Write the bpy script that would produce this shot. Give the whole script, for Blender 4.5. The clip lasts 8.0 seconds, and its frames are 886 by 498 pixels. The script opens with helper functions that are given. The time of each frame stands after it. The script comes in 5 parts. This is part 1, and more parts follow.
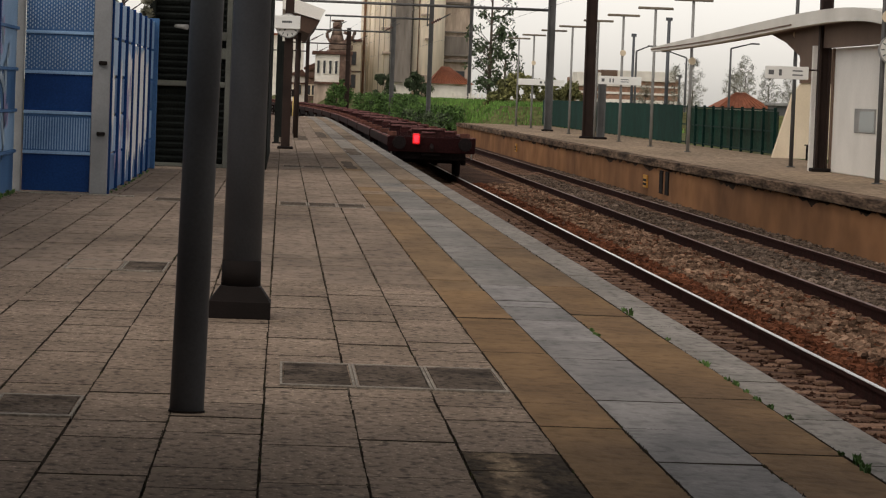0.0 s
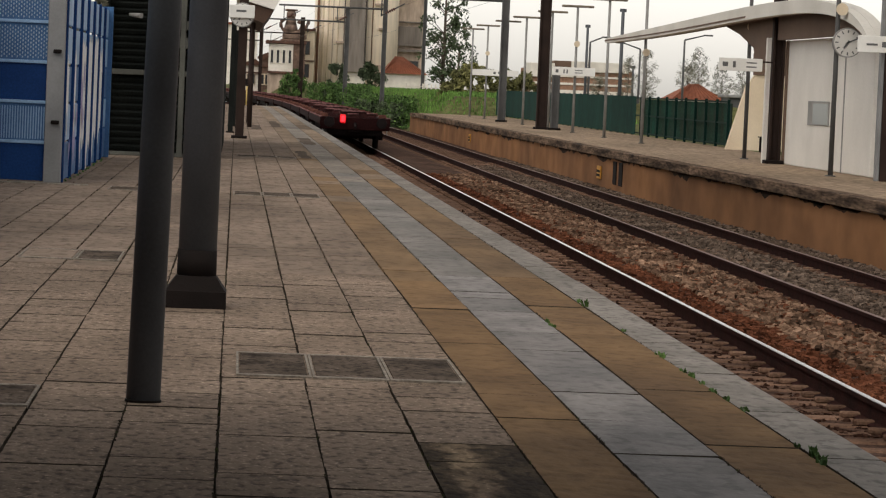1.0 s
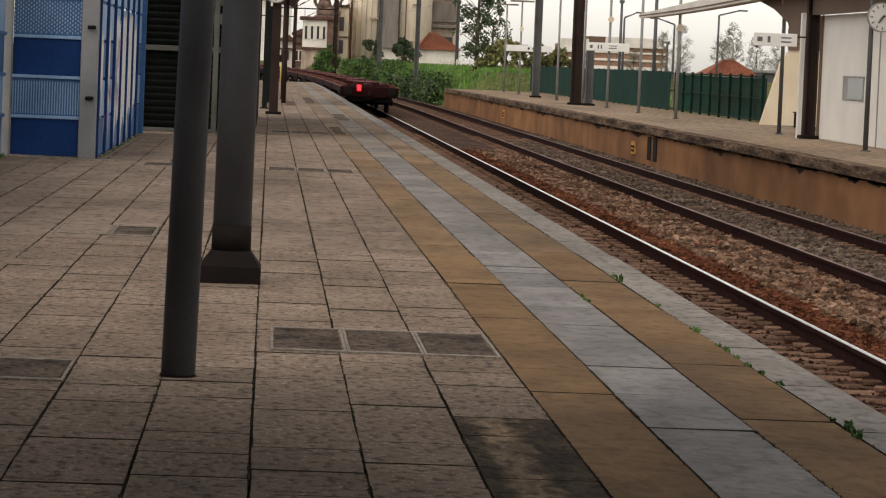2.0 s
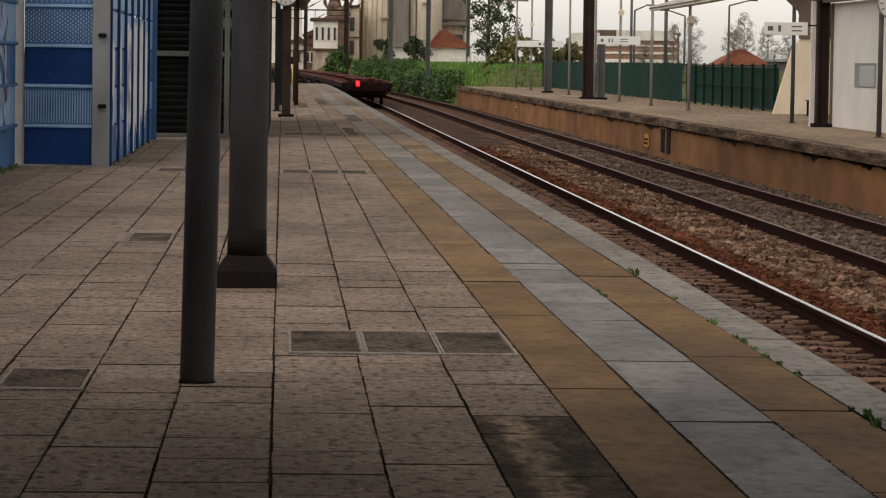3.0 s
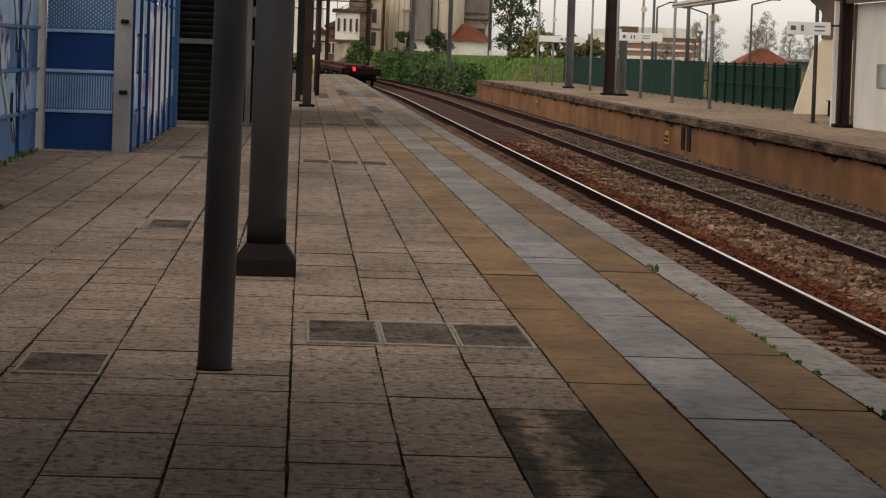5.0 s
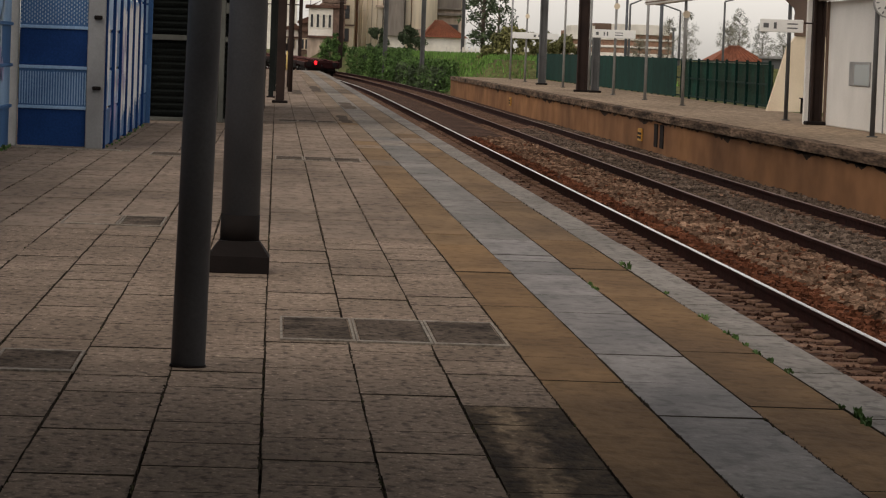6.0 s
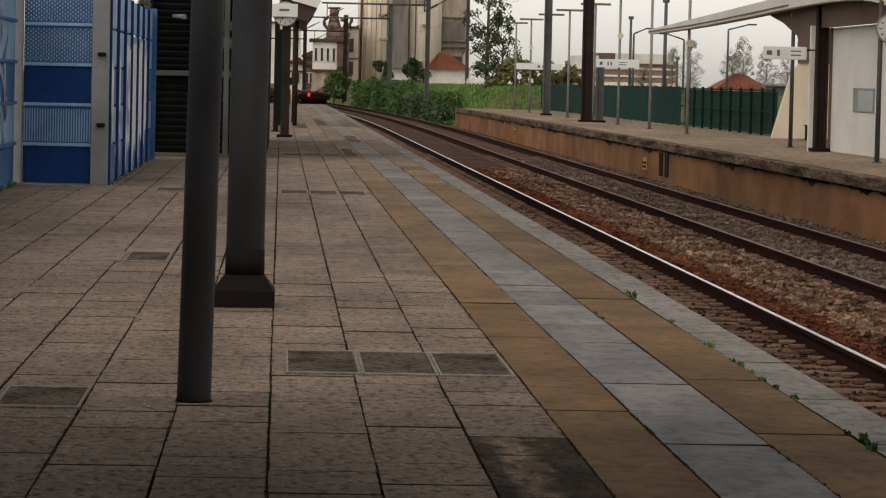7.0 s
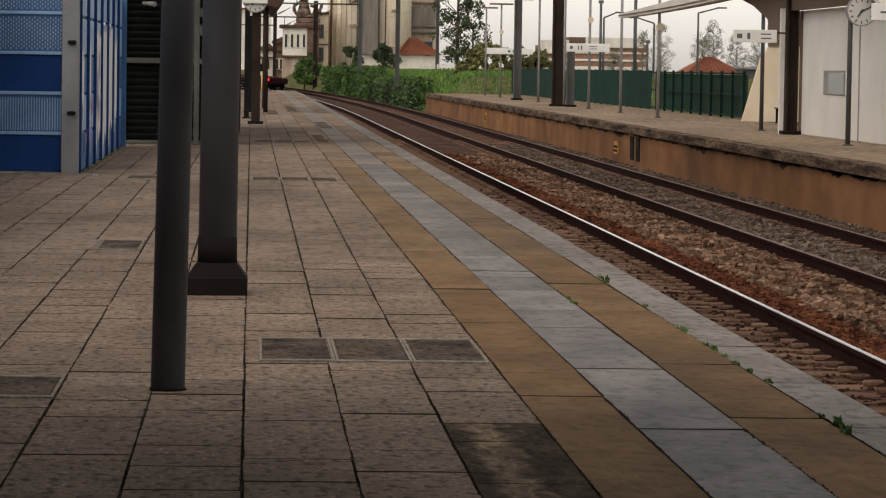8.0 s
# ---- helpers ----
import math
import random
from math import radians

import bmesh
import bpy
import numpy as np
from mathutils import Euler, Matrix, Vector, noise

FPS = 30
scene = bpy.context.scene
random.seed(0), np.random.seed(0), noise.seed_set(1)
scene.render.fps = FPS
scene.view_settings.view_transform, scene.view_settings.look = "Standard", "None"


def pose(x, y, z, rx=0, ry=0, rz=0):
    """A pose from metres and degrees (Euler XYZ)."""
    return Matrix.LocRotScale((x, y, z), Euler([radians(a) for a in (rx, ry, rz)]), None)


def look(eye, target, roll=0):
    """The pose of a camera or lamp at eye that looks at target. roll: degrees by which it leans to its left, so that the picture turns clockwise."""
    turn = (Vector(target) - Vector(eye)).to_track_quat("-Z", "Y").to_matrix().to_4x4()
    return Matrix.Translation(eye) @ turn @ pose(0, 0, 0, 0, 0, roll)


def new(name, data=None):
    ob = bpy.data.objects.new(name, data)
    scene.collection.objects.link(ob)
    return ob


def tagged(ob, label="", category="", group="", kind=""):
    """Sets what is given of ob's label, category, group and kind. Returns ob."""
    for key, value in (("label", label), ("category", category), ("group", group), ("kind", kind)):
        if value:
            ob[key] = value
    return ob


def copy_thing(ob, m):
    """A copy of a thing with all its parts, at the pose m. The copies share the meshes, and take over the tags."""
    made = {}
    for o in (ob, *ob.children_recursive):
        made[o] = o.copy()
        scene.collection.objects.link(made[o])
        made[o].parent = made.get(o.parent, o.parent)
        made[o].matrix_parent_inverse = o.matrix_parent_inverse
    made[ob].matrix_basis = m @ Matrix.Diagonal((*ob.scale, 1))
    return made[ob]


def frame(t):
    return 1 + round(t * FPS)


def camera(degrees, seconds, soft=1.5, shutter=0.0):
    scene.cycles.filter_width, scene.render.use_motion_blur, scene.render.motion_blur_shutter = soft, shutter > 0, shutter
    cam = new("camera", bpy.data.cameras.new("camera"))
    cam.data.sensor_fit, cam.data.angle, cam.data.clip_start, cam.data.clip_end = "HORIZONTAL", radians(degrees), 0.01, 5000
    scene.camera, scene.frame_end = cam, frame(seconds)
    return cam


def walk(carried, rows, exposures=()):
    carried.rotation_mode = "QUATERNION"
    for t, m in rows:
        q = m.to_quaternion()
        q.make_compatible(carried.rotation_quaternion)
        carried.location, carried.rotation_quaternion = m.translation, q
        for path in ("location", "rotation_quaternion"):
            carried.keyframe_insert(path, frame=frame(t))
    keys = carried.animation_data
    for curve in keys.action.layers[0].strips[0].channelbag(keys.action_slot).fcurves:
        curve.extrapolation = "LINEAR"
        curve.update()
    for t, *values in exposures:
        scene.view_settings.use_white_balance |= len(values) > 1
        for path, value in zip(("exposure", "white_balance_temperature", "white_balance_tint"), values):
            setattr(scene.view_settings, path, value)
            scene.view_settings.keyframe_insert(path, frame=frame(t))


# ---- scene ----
cam = camera(15.9, 8.0, soft=1.2)
PATH = [
    (0, (0.016, 0.003, 1.475), (0.12, 1.998, 1.379), 2.2),
    (0.2, (0.007, -0.014, 1.483), (0.155, 1.978, 1.387), 2.5),
    (0.5, (0.001, -0.014, 1.482), (0.163, 1.977, 1.392), 2.4),
    (0.8, (0.0, -0.016, 1.474), (0.147, 1.977, 1.383), 2.5),
    (1, (-0.006, 0.002, 1.477), (0.128, 1.995, 1.376), 2.5),
    (1.2, (-0.004, 0.023, 1.475), (0.122, 2.016, 1.369), 2.5),
    (1.5, (-0.003, 0.002, 1.476), (0.11, 1.996, 1.371), 2.3),
    (1.8, (-0.005, 0.016, 1.472), (0.114, 2.01, 1.362), 2.1),
    (2, (-0.006, 0.01, 1.469), (0.107, 2.003, 1.352), 2.4),
    (2.2, (-0.005, 0.035, 1.47), (0.101, 2.029, 1.346), 2.7),
    (3.3, (0.0, -0.027, 1.481), (0.103, 1.967, 1.373), 0.4),
    (3.5, (0.0, -0.01, 1.481), (0.104, 1.985, 1.381), 0.4),
    (3.8, (0.008, 0.02, 1.473), (0.107, 2.015, 1.373), 0.6),
    (4, (0.004, 0.007, 1.475), (0.096, 2.002, 1.371), 1.0),
    (4.2, (0.004, 0.009, 1.471), (0.094, 2.004, 1.363), 1.5),
    (4.5, (0.006, 0.031, 1.47), (0.098, 2.026, 1.357), 2.0),
    (4.7, (-0.01, 0.032, 1.467), (0.08, 2.027, 1.351), 2.0),
    (5.8, (-0.014, -0.016, 1.477), (0.092, 1.976, 1.337), 2.0),
    (6, (-0.016, -0.007, 1.477), (0.093, 1.987, 1.352), 2.1),
    (6.2, (-0.018, -0.024, 1.479), (0.09, 1.97, 1.369), 1.8),
    (6.5, (-0.011, -0.015, 1.478), (0.093, 1.98, 1.383), 1.4),
    (6.8, (-0.004, -0.007, 1.473), (0.094, 1.988, 1.378), 1.2),
    (7, (-0.003, -0.033, 1.477), (0.101, 1.961, 1.372), 1.3),
    (7.2, (-0.003, -0.042, 1.482), (0.114, 1.951, 1.375), 1.1),
    (7.5, (-0.003, -0.051, 1.485), (0.122, 1.942, 1.37), 0.8),
    (7.8, (-0.006, -0.033, 1.485), (0.118, 1.96, 1.37), 0.7),
    (8, (-0.009, -0.025, 1.482), (0.113, 1.968, 1.368), 0.9),
]
walk(cam, [(t, look(eye, target, roll)) for t, eye, target, roll in PATH], [(0, 0.0, 6440, 12), (0.2, -0.22, 6380, 10), (0.5, -0.12, 6300, 8), (1.0, 0.13, 6400, 11), (2.0, 0.3, 6460, 12), (3.4, -0.02, 6440, 12), (4.0, -0.07, 6520, 13), (4.7, 0.05, 6540, 13), (5.8, 0.0, 6520, 14), (6.0, -0.04, 6500, 13), (6.2, -0.28, 6300, 9), (6.5, -0.3, 6300, 9), (7.0, -0.06, 6380, 11), (8.0, 0.1, 6520, 13)])

# ---- world, sun and exposure: a dull overcast day ----
world = bpy.data.worlds.new("overcast_sky")
scene.world = world
world.use_nodes = True
wn = world.node_tree
wn.nodes.clear()
sky = wn.nodes.new("ShaderNodeTexSky")
sky.sky_type = "NISHITA"
sky.sun_disc = False
sky.sun_elevation = radians(48)
sky.sun_rotation = radians(220)
sky.dust_density = 1.0
sky.air_density = 1.0
haze = wn.nodes.new("ShaderNodeHueSaturation")
haze.inputs["Saturation"].default_value = 0.12
warm = wn.nodes.new("ShaderNodeMix")
warm.data_type = "RGBA"
warm.blend_type = "MULTIPLY"
warm.inputs["Factor"].default_value = 1.0
warm.inputs[7].default_value = (1.0, 0.955, 0.88, 1)
bg = wn.nodes.new("ShaderNodeBackground")
bg.inputs["Strength"].default_value = 0.177
wout = wn.nodes.new("ShaderNodeOutputWorld")
wn.links.new(sky.outputs["Color"], haze.inputs["Color"])
wn.links.new(haze.outputs["Color"], warm.inputs[6])
wn.links.new(warm.outputs[2], bg.inputs["Color"])
wn.links.new(bg.outputs[0], wout.inputs["Surface"])

sun = new("sun", bpy.data.lights.new("sun", "SUN"))
sun.data.energy = 0.72
sun.data.angle = radians(35)
sun.data.color = (1.0, 0.9, 0.76)
sun.matrix_world = look((-55, -65, 100), (0, 0, 0))

# ---- materials ----


def material(name, colour, dark=None, scale=2.0, fine=60.0, rough=0.85, bump=0.2, metal=0.0, vary=0.0, stretch=(1, 1, 1), world_space=True, spec=0.3, fine_amount=0.35, islands=False):
    """A surface with stains at one scale and grain at another."""
    dark = dark or tuple(c * 0.6 for c in colour)
    m = bpy.data.materials.new(name)
    m.use_nodes = True
    nt = m.node_tree
    bsdf = nt.nodes["Principled BSDF"]
    bsdf.inputs["Roughness"].default_value = rough
    bsdf.inputs["Metallic"].default_value = metal
    bsdf.inputs["Specular IOR Level"].default_value = spec
    if world_space:
        src = nt.nodes.new("ShaderNodeNewGeometry").outputs["Position"]
    else:
        src = nt.nodes.new("ShaderNodeTexCoord").outputs["Object"]
    mp = nt.nodes.new("ShaderNodeMapping")
    mp.inputs["Scale"].default_value = stretch
    nt.links.new(src, mp.inputs["Vector"])
    big = nt.nodes.new("ShaderNodeTexNoise")
    big.inputs["Scale"].default_value = scale
    big.inputs["Detail"].default_value = 5
    small = nt.nodes.new("ShaderNodeTexNoise")
    small.inputs["Scale"].default_value = fine
    small.inputs["Detail"].default_value = 3
    for n in (big, small):
        nt.links.new(mp.outputs[0], n.inputs["Vector"])
    ramp = nt.nodes.new("ShaderNodeValToRGB")
    ramp.color_ramp.elements[0].position, ramp.color_ramp.elements[1].position = 0.3, 0.68
    ramp.color_ramp.elements[0].color = (*dark, 1)
    ramp.color_ramp.elements[1].color = (*colour, 1)
    nt.links.new(big.outputs["Fac"], ramp.inputs["Fac"])
    grain = nt.nodes.new("ShaderNodeMapRange")
    grain.inputs["From Min"].default_value, grain.inputs["From Max"].default_value = 0.3, 0.7
    grain.inputs["To Min"].default_value, grain.inputs["To Max"].default_value = 1 - fine_amount, 1 + fine_amount
    nt.links.new(small.outputs["Fac"], grain.inputs["Value"])
    value = grain.outputs[0]
    if vary:
        if islands:
            rnd = nt.nodes.new("ShaderNodeNewGeometry").outputs["Random Per Island"]
        else:
            rnd = nt.nodes.new("ShaderNodeObjectInfo").outputs["Random"]
        vr = nt.nodes.new("ShaderNodeMapRange")
        vr.inputs["To Min"].default_value, vr.inputs["To Max"].default_value = 1 - vary, 1 + vary
        nt.links.new(rnd, vr.inputs["Value"])
        mul = nt.nodes.new("ShaderNodeMath")
        mul.operation = "MULTIPLY"
        nt.links.new(value, mul.inputs[0])
        nt.links.new(vr.outputs[0], mul.inputs[1])
        value = mul.outputs[0]
    mix = nt.nodes.new("ShaderNodeVectorMath")
    mix.operation = "SCALE"
    nt.links.new(ramp.outputs["Color"], mix.inputs[0])
    nt.links.new(value, mix.inputs["Scale"])
    nt.links.new(mix.outputs[0], bsdf.inputs["Base Color"])
    if bump:
        b = nt.nodes.new("ShaderNodeBump")
        b.inputs["Strength"].default_value = bump
        b.inputs["Distance"].default_value = 0.02
        nt.links.new(small.outputs["Fac"], b.inputs["Height"])
        nt.links.new(b.outputs[0], bsdf.inputs["Normal"])
    return m


def paving(name, colour, dark, rough=0.95, vary=0.1, islands=False, pits=0.5, chips=0.3, big=0.9, fine=24.0, spec=0.06, streak=(1, 1, 1), soot=None):
    """Worn concrete: broad dirt, blotches, dark pits and pale exposed grit; soot leaves a lengthwise track clean at x."""
    m = bpy.data.materials.new(name)
    m.use_nodes = True
    nt = m.node_tree
    bsdf = nt.nodes["Principled BSDF"]
    bsdf.inputs["Roughness"].default_value = rough
    bsdf.inputs["Specular IOR Level"].default_value = spec
    geo = nt.nodes.new("ShaderNodeNewGeometry")
    mp = nt.nodes.new("ShaderNodeMapping")
    mp.inputs["Scale"].default_value = streak
    nt.links.new(geo.outputs["Position"], mp.inputs["Vector"])

    def noise(scale, detail, shift=0.0):
        n = nt.nodes.new("ShaderNodeTexNoise")
        n.inputs["Scale"].default_value = scale
        n.inputs["Detail"].default_value = detail
        n.inputs["Distortion"].default_value = shift
        nt.links.new(mp.outputs[0], n.inputs["Vector"])
        return n.outputs["Fac"]

    def ranged(value, lo, hi, to_lo, to_hi):
        r = nt.nodes.new("ShaderNodeMapRange")
        for key, number in (("From Min", lo), ("From Max", hi), ("To Min", to_lo), ("To Max", to_hi)):
            r.inputs[key].default_value = number
        nt.links.new(value, r.inputs["Value"])
        return r.outputs[0]

    def times(a, b):
        mul = nt.nodes.new("ShaderNodeMath")
        mul.operation = "MULTIPLY"
        nt.links.new(a, mul.inputs[0])
        nt.links.new(b, mul.inputs[1])
        return mul.outputs[0]

    ramp = nt.nodes.new("ShaderNodeValToRGB")
    ramp.color_ramp.elements[0].position, ramp.color_ramp.elements[1].position = 0.32, 0.62
    ramp.color_ramp.elements[0].color = (*dark, 1)
    ramp.color_ramp.elements[1].color = (*colour, 1)
    nt.links.new(noise(big, 6, 0.4), ramp.inputs["Fac"])
    grit = noise(fine, 4)
    value = ranged(noise(fine * 0.27, 3), 0.34, 0.66, 0.86, 1.1)
    value = times(value, ranged(grit, 0.35, 0.5, 1 - pits, 1.0))
    value = times(value, ranged(noise(fine * 1.9, 2), 0.6, 0.72, 1.0, 1 + chips))
    if soot:
        axis = nt.nodes.new("ShaderNodeSeparateXYZ")
        nt.links.new(geo.outputs["Position"], axis.inputs[0])
        away = nt.nodes.new("ShaderNodeMath")
        away.operation = "ADD"
        nt.links.new(axis.outputs["X"], away.inputs[0])
        nt.links.new(ranged(noise(9, 5, 0.5), 0.2, 0.8, -soot - 0.09, 0.09 - soot), away.inputs[1])
        wide = nt.nodes.new("ShaderNodeMath")
        wide.operation = "ABSOLUTE"
        nt.links.new(away.outputs[0], wide.inputs[0])
        value = times(value, ranged(wide.outputs[0], 0.035, 0.1, 1.1, 0.3))
        value = times(value, ranged(noise(5, 3), 0.4, 0.6, 0.75, 1.25))
    rnd = geo.outputs["Random Per Island"] if islands else nt.nodes.new("ShaderNodeObjectInfo").outputs["Random"]
    value = times(value, ranged(rnd, 0, 1, 1 - vary, 1 + vary))
    mix = nt.nodes.new("ShaderNodeVectorMath")
    mix.operation = "SCALE"
    nt.links.new(ramp.outputs["Color"], mix.inputs[0])
    nt.links.new(value, mix.inputs["Scale"])
    nt.links.new(mix.outputs[0], bsdf.inputs["Base Color"])
    b = nt.nodes.new("ShaderNodeBump")
    b.inputs["Strength"].default_value = 0.7
    b.inputs["Distance"].default_value = 0.018
    nt.links.new(grit, b.inputs["Height"])
    nt.links.new(b.outputs[0], bsdf.inputs["Normal"])
    return m


def plain(name, colour, rough=0.6, metal=0.0, emit=0.0):
    m = bpy.data.materials.new(name)
    m.use_nodes = True
    b = m.node_tree.nodes["Principled BSDF"]
    b.inputs["Base Color"].default_value = (*colour, 1)
    b.inputs["Roughness"].default_value = rough
    b.inputs["Metallic"].default_value = metal
    if emit:
        b.inputs["Emission Color"].default_value = (*colour, 1)
        b.inputs["Emission Strength"].default_value = emit
    return m


SLAB = paving("slab_concrete", (0.285, 0.213, 0.16), (0.195, 0.145, 0.108), vary=0.09, pits=0.55, chips=0.9, fine=21, streak=(1, 0.55, 1))
SLAB_FAR = paving("slab_concrete_far", (0.272, 0.206, 0.158), (0.165, 0.124, 0.094), vary=0.08, islands=True, pits=0.35, chips=0.2, big=0.5, fine=12, streak=(1, 0.3, 1))
SLAB_STAINED = paving("slab_stained", (0.25, 0.178, 0.112), (0.17, 0.12, 0.08), vary=0.03, pits=0.55, chips=0.8, big=2.5, fine=21, streak=(1, 0.45, 1), soot=0.965)
GOLD = paving("ochre_slab", (0.235, 0.143, 0.07), (0.148, 0.092, 0.05), 0.9, 0.14, pits=0.22, chips=0.12, big=0.8, fine=12, streak=(1, 0.6, 1))
GOLD_FAR = paving("ochre_slab_far", (0.235, 0.15, 0.08), (0.15, 0.1, 0.06), 0.9, 0.13, True, 0.2, 0.08, 0.6, 10, streak=(1, 0.4, 1))
GOLD_DULL = paving("ochre_slab_dull", (0.262, 0.192, 0.135), (0.15, 0.11, 0.078), 0.9, 0.12, True, 0.25, 0.1, 0.4, 10, streak=(1, 0.3, 1))
BLUEGREY = paving("bluegrey_slab", (0.235, 0.214, 0.2), (0.142, 0.132, 0.126), 0.85, 0.13, pits=0.3, chips=0.25, big=1.3, fine=12, spec=0.25, streak=(1, 0.6, 1))
BLUEGREY_FAR = paving("bluegrey_slab_far", (0.235, 0.212, 0.19), (0.15, 0.138, 0.124), 0.85, 0.14, True, 0.25, 0.1, 0.7, 10, spec=0.25, streak=(1, 0.4, 1))
BLUEGREY_DULL = paving("bluegrey_slab_dull", (0.25, 0.215, 0.18), (0.15, 0.13, 0.108), 0.9, 0.12, True, 0.25, 0.1, 0.4, 10, spec=0.2, streak=(1, 0.3, 1))
COPING = paving("pale_coping", (0.265, 0.238, 0.21), (0.175, 0.156, 0.137), 0.9, 0.06, pits=0.4, chips=0.25, big=0.8, fine=14, spec=0.15, streak=(1, 0.5, 1))
GROUT = material("dark_grout", (0.07, 0.055, 0.042), (0.03, 0.024, 0.018), 3, 40, 1.0, 0.3, spec=0.03)
COVER = paving("cover_infill", (0.14, 0.107, 0.083), (0.05, 0.039, 0.03), vary=0.1, pits=0.6, chips=0.6, big=4, fine=24, spec=0.03, streak=(1, 0.6, 1))
COVER_RIM = material("cover_rim", (0.31, 0.268, 0.22), (0.17, 0.142, 0.115), 9, 50, 0.8, 0.2, spec=0.1)
WALL_RUST = material("rust_stained_concrete", (0.30, 0.148, 0.068), (0.155, 0.08, 0.043), 1.5, 5, 0.95, 0.1, stretch=(1, 0.13, 0.22), fine_amount=0.2, spec=0.06)
COPING_DIRTY = material("dirty_coping", (0.19, 0.128, 0.088), (0.014, 0.010, 0.008), 2.6, 12, 0.95, 0.2, stretch=(1, 0.2, 2.2), vary=0.2, spec=0.04, fine_amount=0.55)
PAVING = material("right_platform_paving", (0.315, 0.232, 0.16), (0.19, 0.14, 0.098), 0.6, 8, 0.95, 0.1, stretch=(1, 0.15, 1), spec=0.06)
RUST = material("rail_rust", (0.034, 0.0125, 0.010), (0.016, 0.007, 0.006), 4, 40, 0.9, 0.3, spec=0.05)
RAIL_TOP = material("polished_rail_head", (0.75, 0.74, 0.72), (0.6, 0.58, 0.55), 3, 40, 0.28, 0.0, metal=1.0, fine_amount=0.1)
RAIL_DULL = material("dull_rail_head", (0.2, 0.125, 0.105), (0.11, 0.065, 0.052), 3, 40, 0.6, 0.1, fine_amount=0.1)
SLEEPER = material("sleeper_concrete", (0.21, 0.128, 0.088), (0.075, 0.042, 0.028), 1.6, 30, 0.95, 0.3, vary=0.2, spec=0.03)
BALLAST = material("ballast_bed", (0.10, 0.06, 0.043), (0.045, 0.026, 0.019), 0.8, 22, 1.0, 0.8, fine_amount=0.6, spec=0.03)
STONE_PALE = material("ballast_stone_pale", (0.26, 0.165, 0.11), (0.05, 0.026, 0.017), 0.9, 25, 1.0, 0.3, vary=0.6, islands=True, spec=0.03)
STONE_GREY = material("ballast_stone_grey", (0.165, 0.122, 0.094), (0.055, 0.04, 0.031), 0.9, 25, 1.0, 0.3, vary=0.55, islands=True, spec=0.03)
DRIP_SHADE = material("black_drip_and_shade", (0.06, 0.036, 0.024), (0.016, 0.012, 0.010), 2.5, 14, 0.95, 0.1, stretch=(1, 0.4, 0.5), spec=0.05)
STONE = material("ballast_stone", (0.155, 0.06, 0.032), (0.045, 0.016, 0.009), 0.55, 25, 1.0, 0.3, vary=0.5, islands=True, spec=0.03)
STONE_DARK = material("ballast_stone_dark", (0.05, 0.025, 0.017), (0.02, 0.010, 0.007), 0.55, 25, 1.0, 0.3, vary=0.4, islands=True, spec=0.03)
POLE_GREY = material("pole_paint_grey", (0.078, 0.083, 0.092), (0.052, 0.055, 0.062), 2, 60, 0.5, 0.02, spec=0.4, fine_amount=0.1)
POLE_DARK = material("pole_footing_black", (0.016, 0.012, 0.011), (0.011, 0.009, 0.008), 4, 60, 0.9, 0.1, spec=0.1, fine_amount=0.06)
MAST_BROWN = material("mast_brown_steel", (0.04, 0.026, 0.021), (0.024, 0.016, 0.014), 1.5, 30, 0.7, 0.1, fine_amount=0.06, spec=0.08)
MAST_GREY = material("mast_grey_steel", (0.10, 0.098, 0.096), (0.06, 0.058, 0.056), 1.5, 30, 0.6, 0.1, fine_amount=0.06)
STEEL = material("galvanised_steel", (0.30, 0.29, 0.275), (0.2, 0.195, 0.185), 2, 40, 0.6, 0.1, metal=0.2, fine_amount=0.06)
LAMP_HEAD = material("lamp_head_paint", (0.20, 0.165, 0.12), (0.13, 0.105, 0.08), 2, 30, 0.6, 0.05, fine_amount=0.06)
WHITE = material("white_paint", (0.78, 0.745, 0.69), (0.66, 0.63, 0.575), 0.6, 20, 0.8, 0.05, fine_amount=0.05)
WHITE_SIGN = material("white_sign", (0.80, 0.79, 0.75), (0.74, 0.72, 0.68), 1.0, 20, 0.5, 0.0, fine_amount=0.03)
SIGN_INK = plain("sign_ink", (0.10, 0.10, 0.10), 0.6)
CREAM = material("cream_render", (0.72, 0.60, 0.44), (0.60, 0.49, 0.35), 0.7, 25, 0.9, 0.05, fine_amount=0.06)
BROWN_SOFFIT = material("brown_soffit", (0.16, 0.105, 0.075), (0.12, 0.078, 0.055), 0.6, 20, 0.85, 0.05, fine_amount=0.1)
SOFFIT_DARK = material("dark_brown_soffit", (0.075, 0.044, 0.031), (0.05, 0.03, 0.022), 0.6, 20, 0.85, 0.05, fine_amount=0.1)
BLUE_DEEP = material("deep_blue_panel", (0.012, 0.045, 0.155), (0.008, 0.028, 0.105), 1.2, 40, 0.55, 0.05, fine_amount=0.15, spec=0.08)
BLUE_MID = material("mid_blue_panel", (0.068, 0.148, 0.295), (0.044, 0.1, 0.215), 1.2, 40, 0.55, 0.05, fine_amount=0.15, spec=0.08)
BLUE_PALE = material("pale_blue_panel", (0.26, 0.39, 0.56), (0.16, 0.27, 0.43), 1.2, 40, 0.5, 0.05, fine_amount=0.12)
RIB_PALE = material("pale_rib", (0.37, 0.45, 0.52), (0.22, 0.29, 0.37), 2, 40, 0.6, 0.0, fine_amount=0.15)
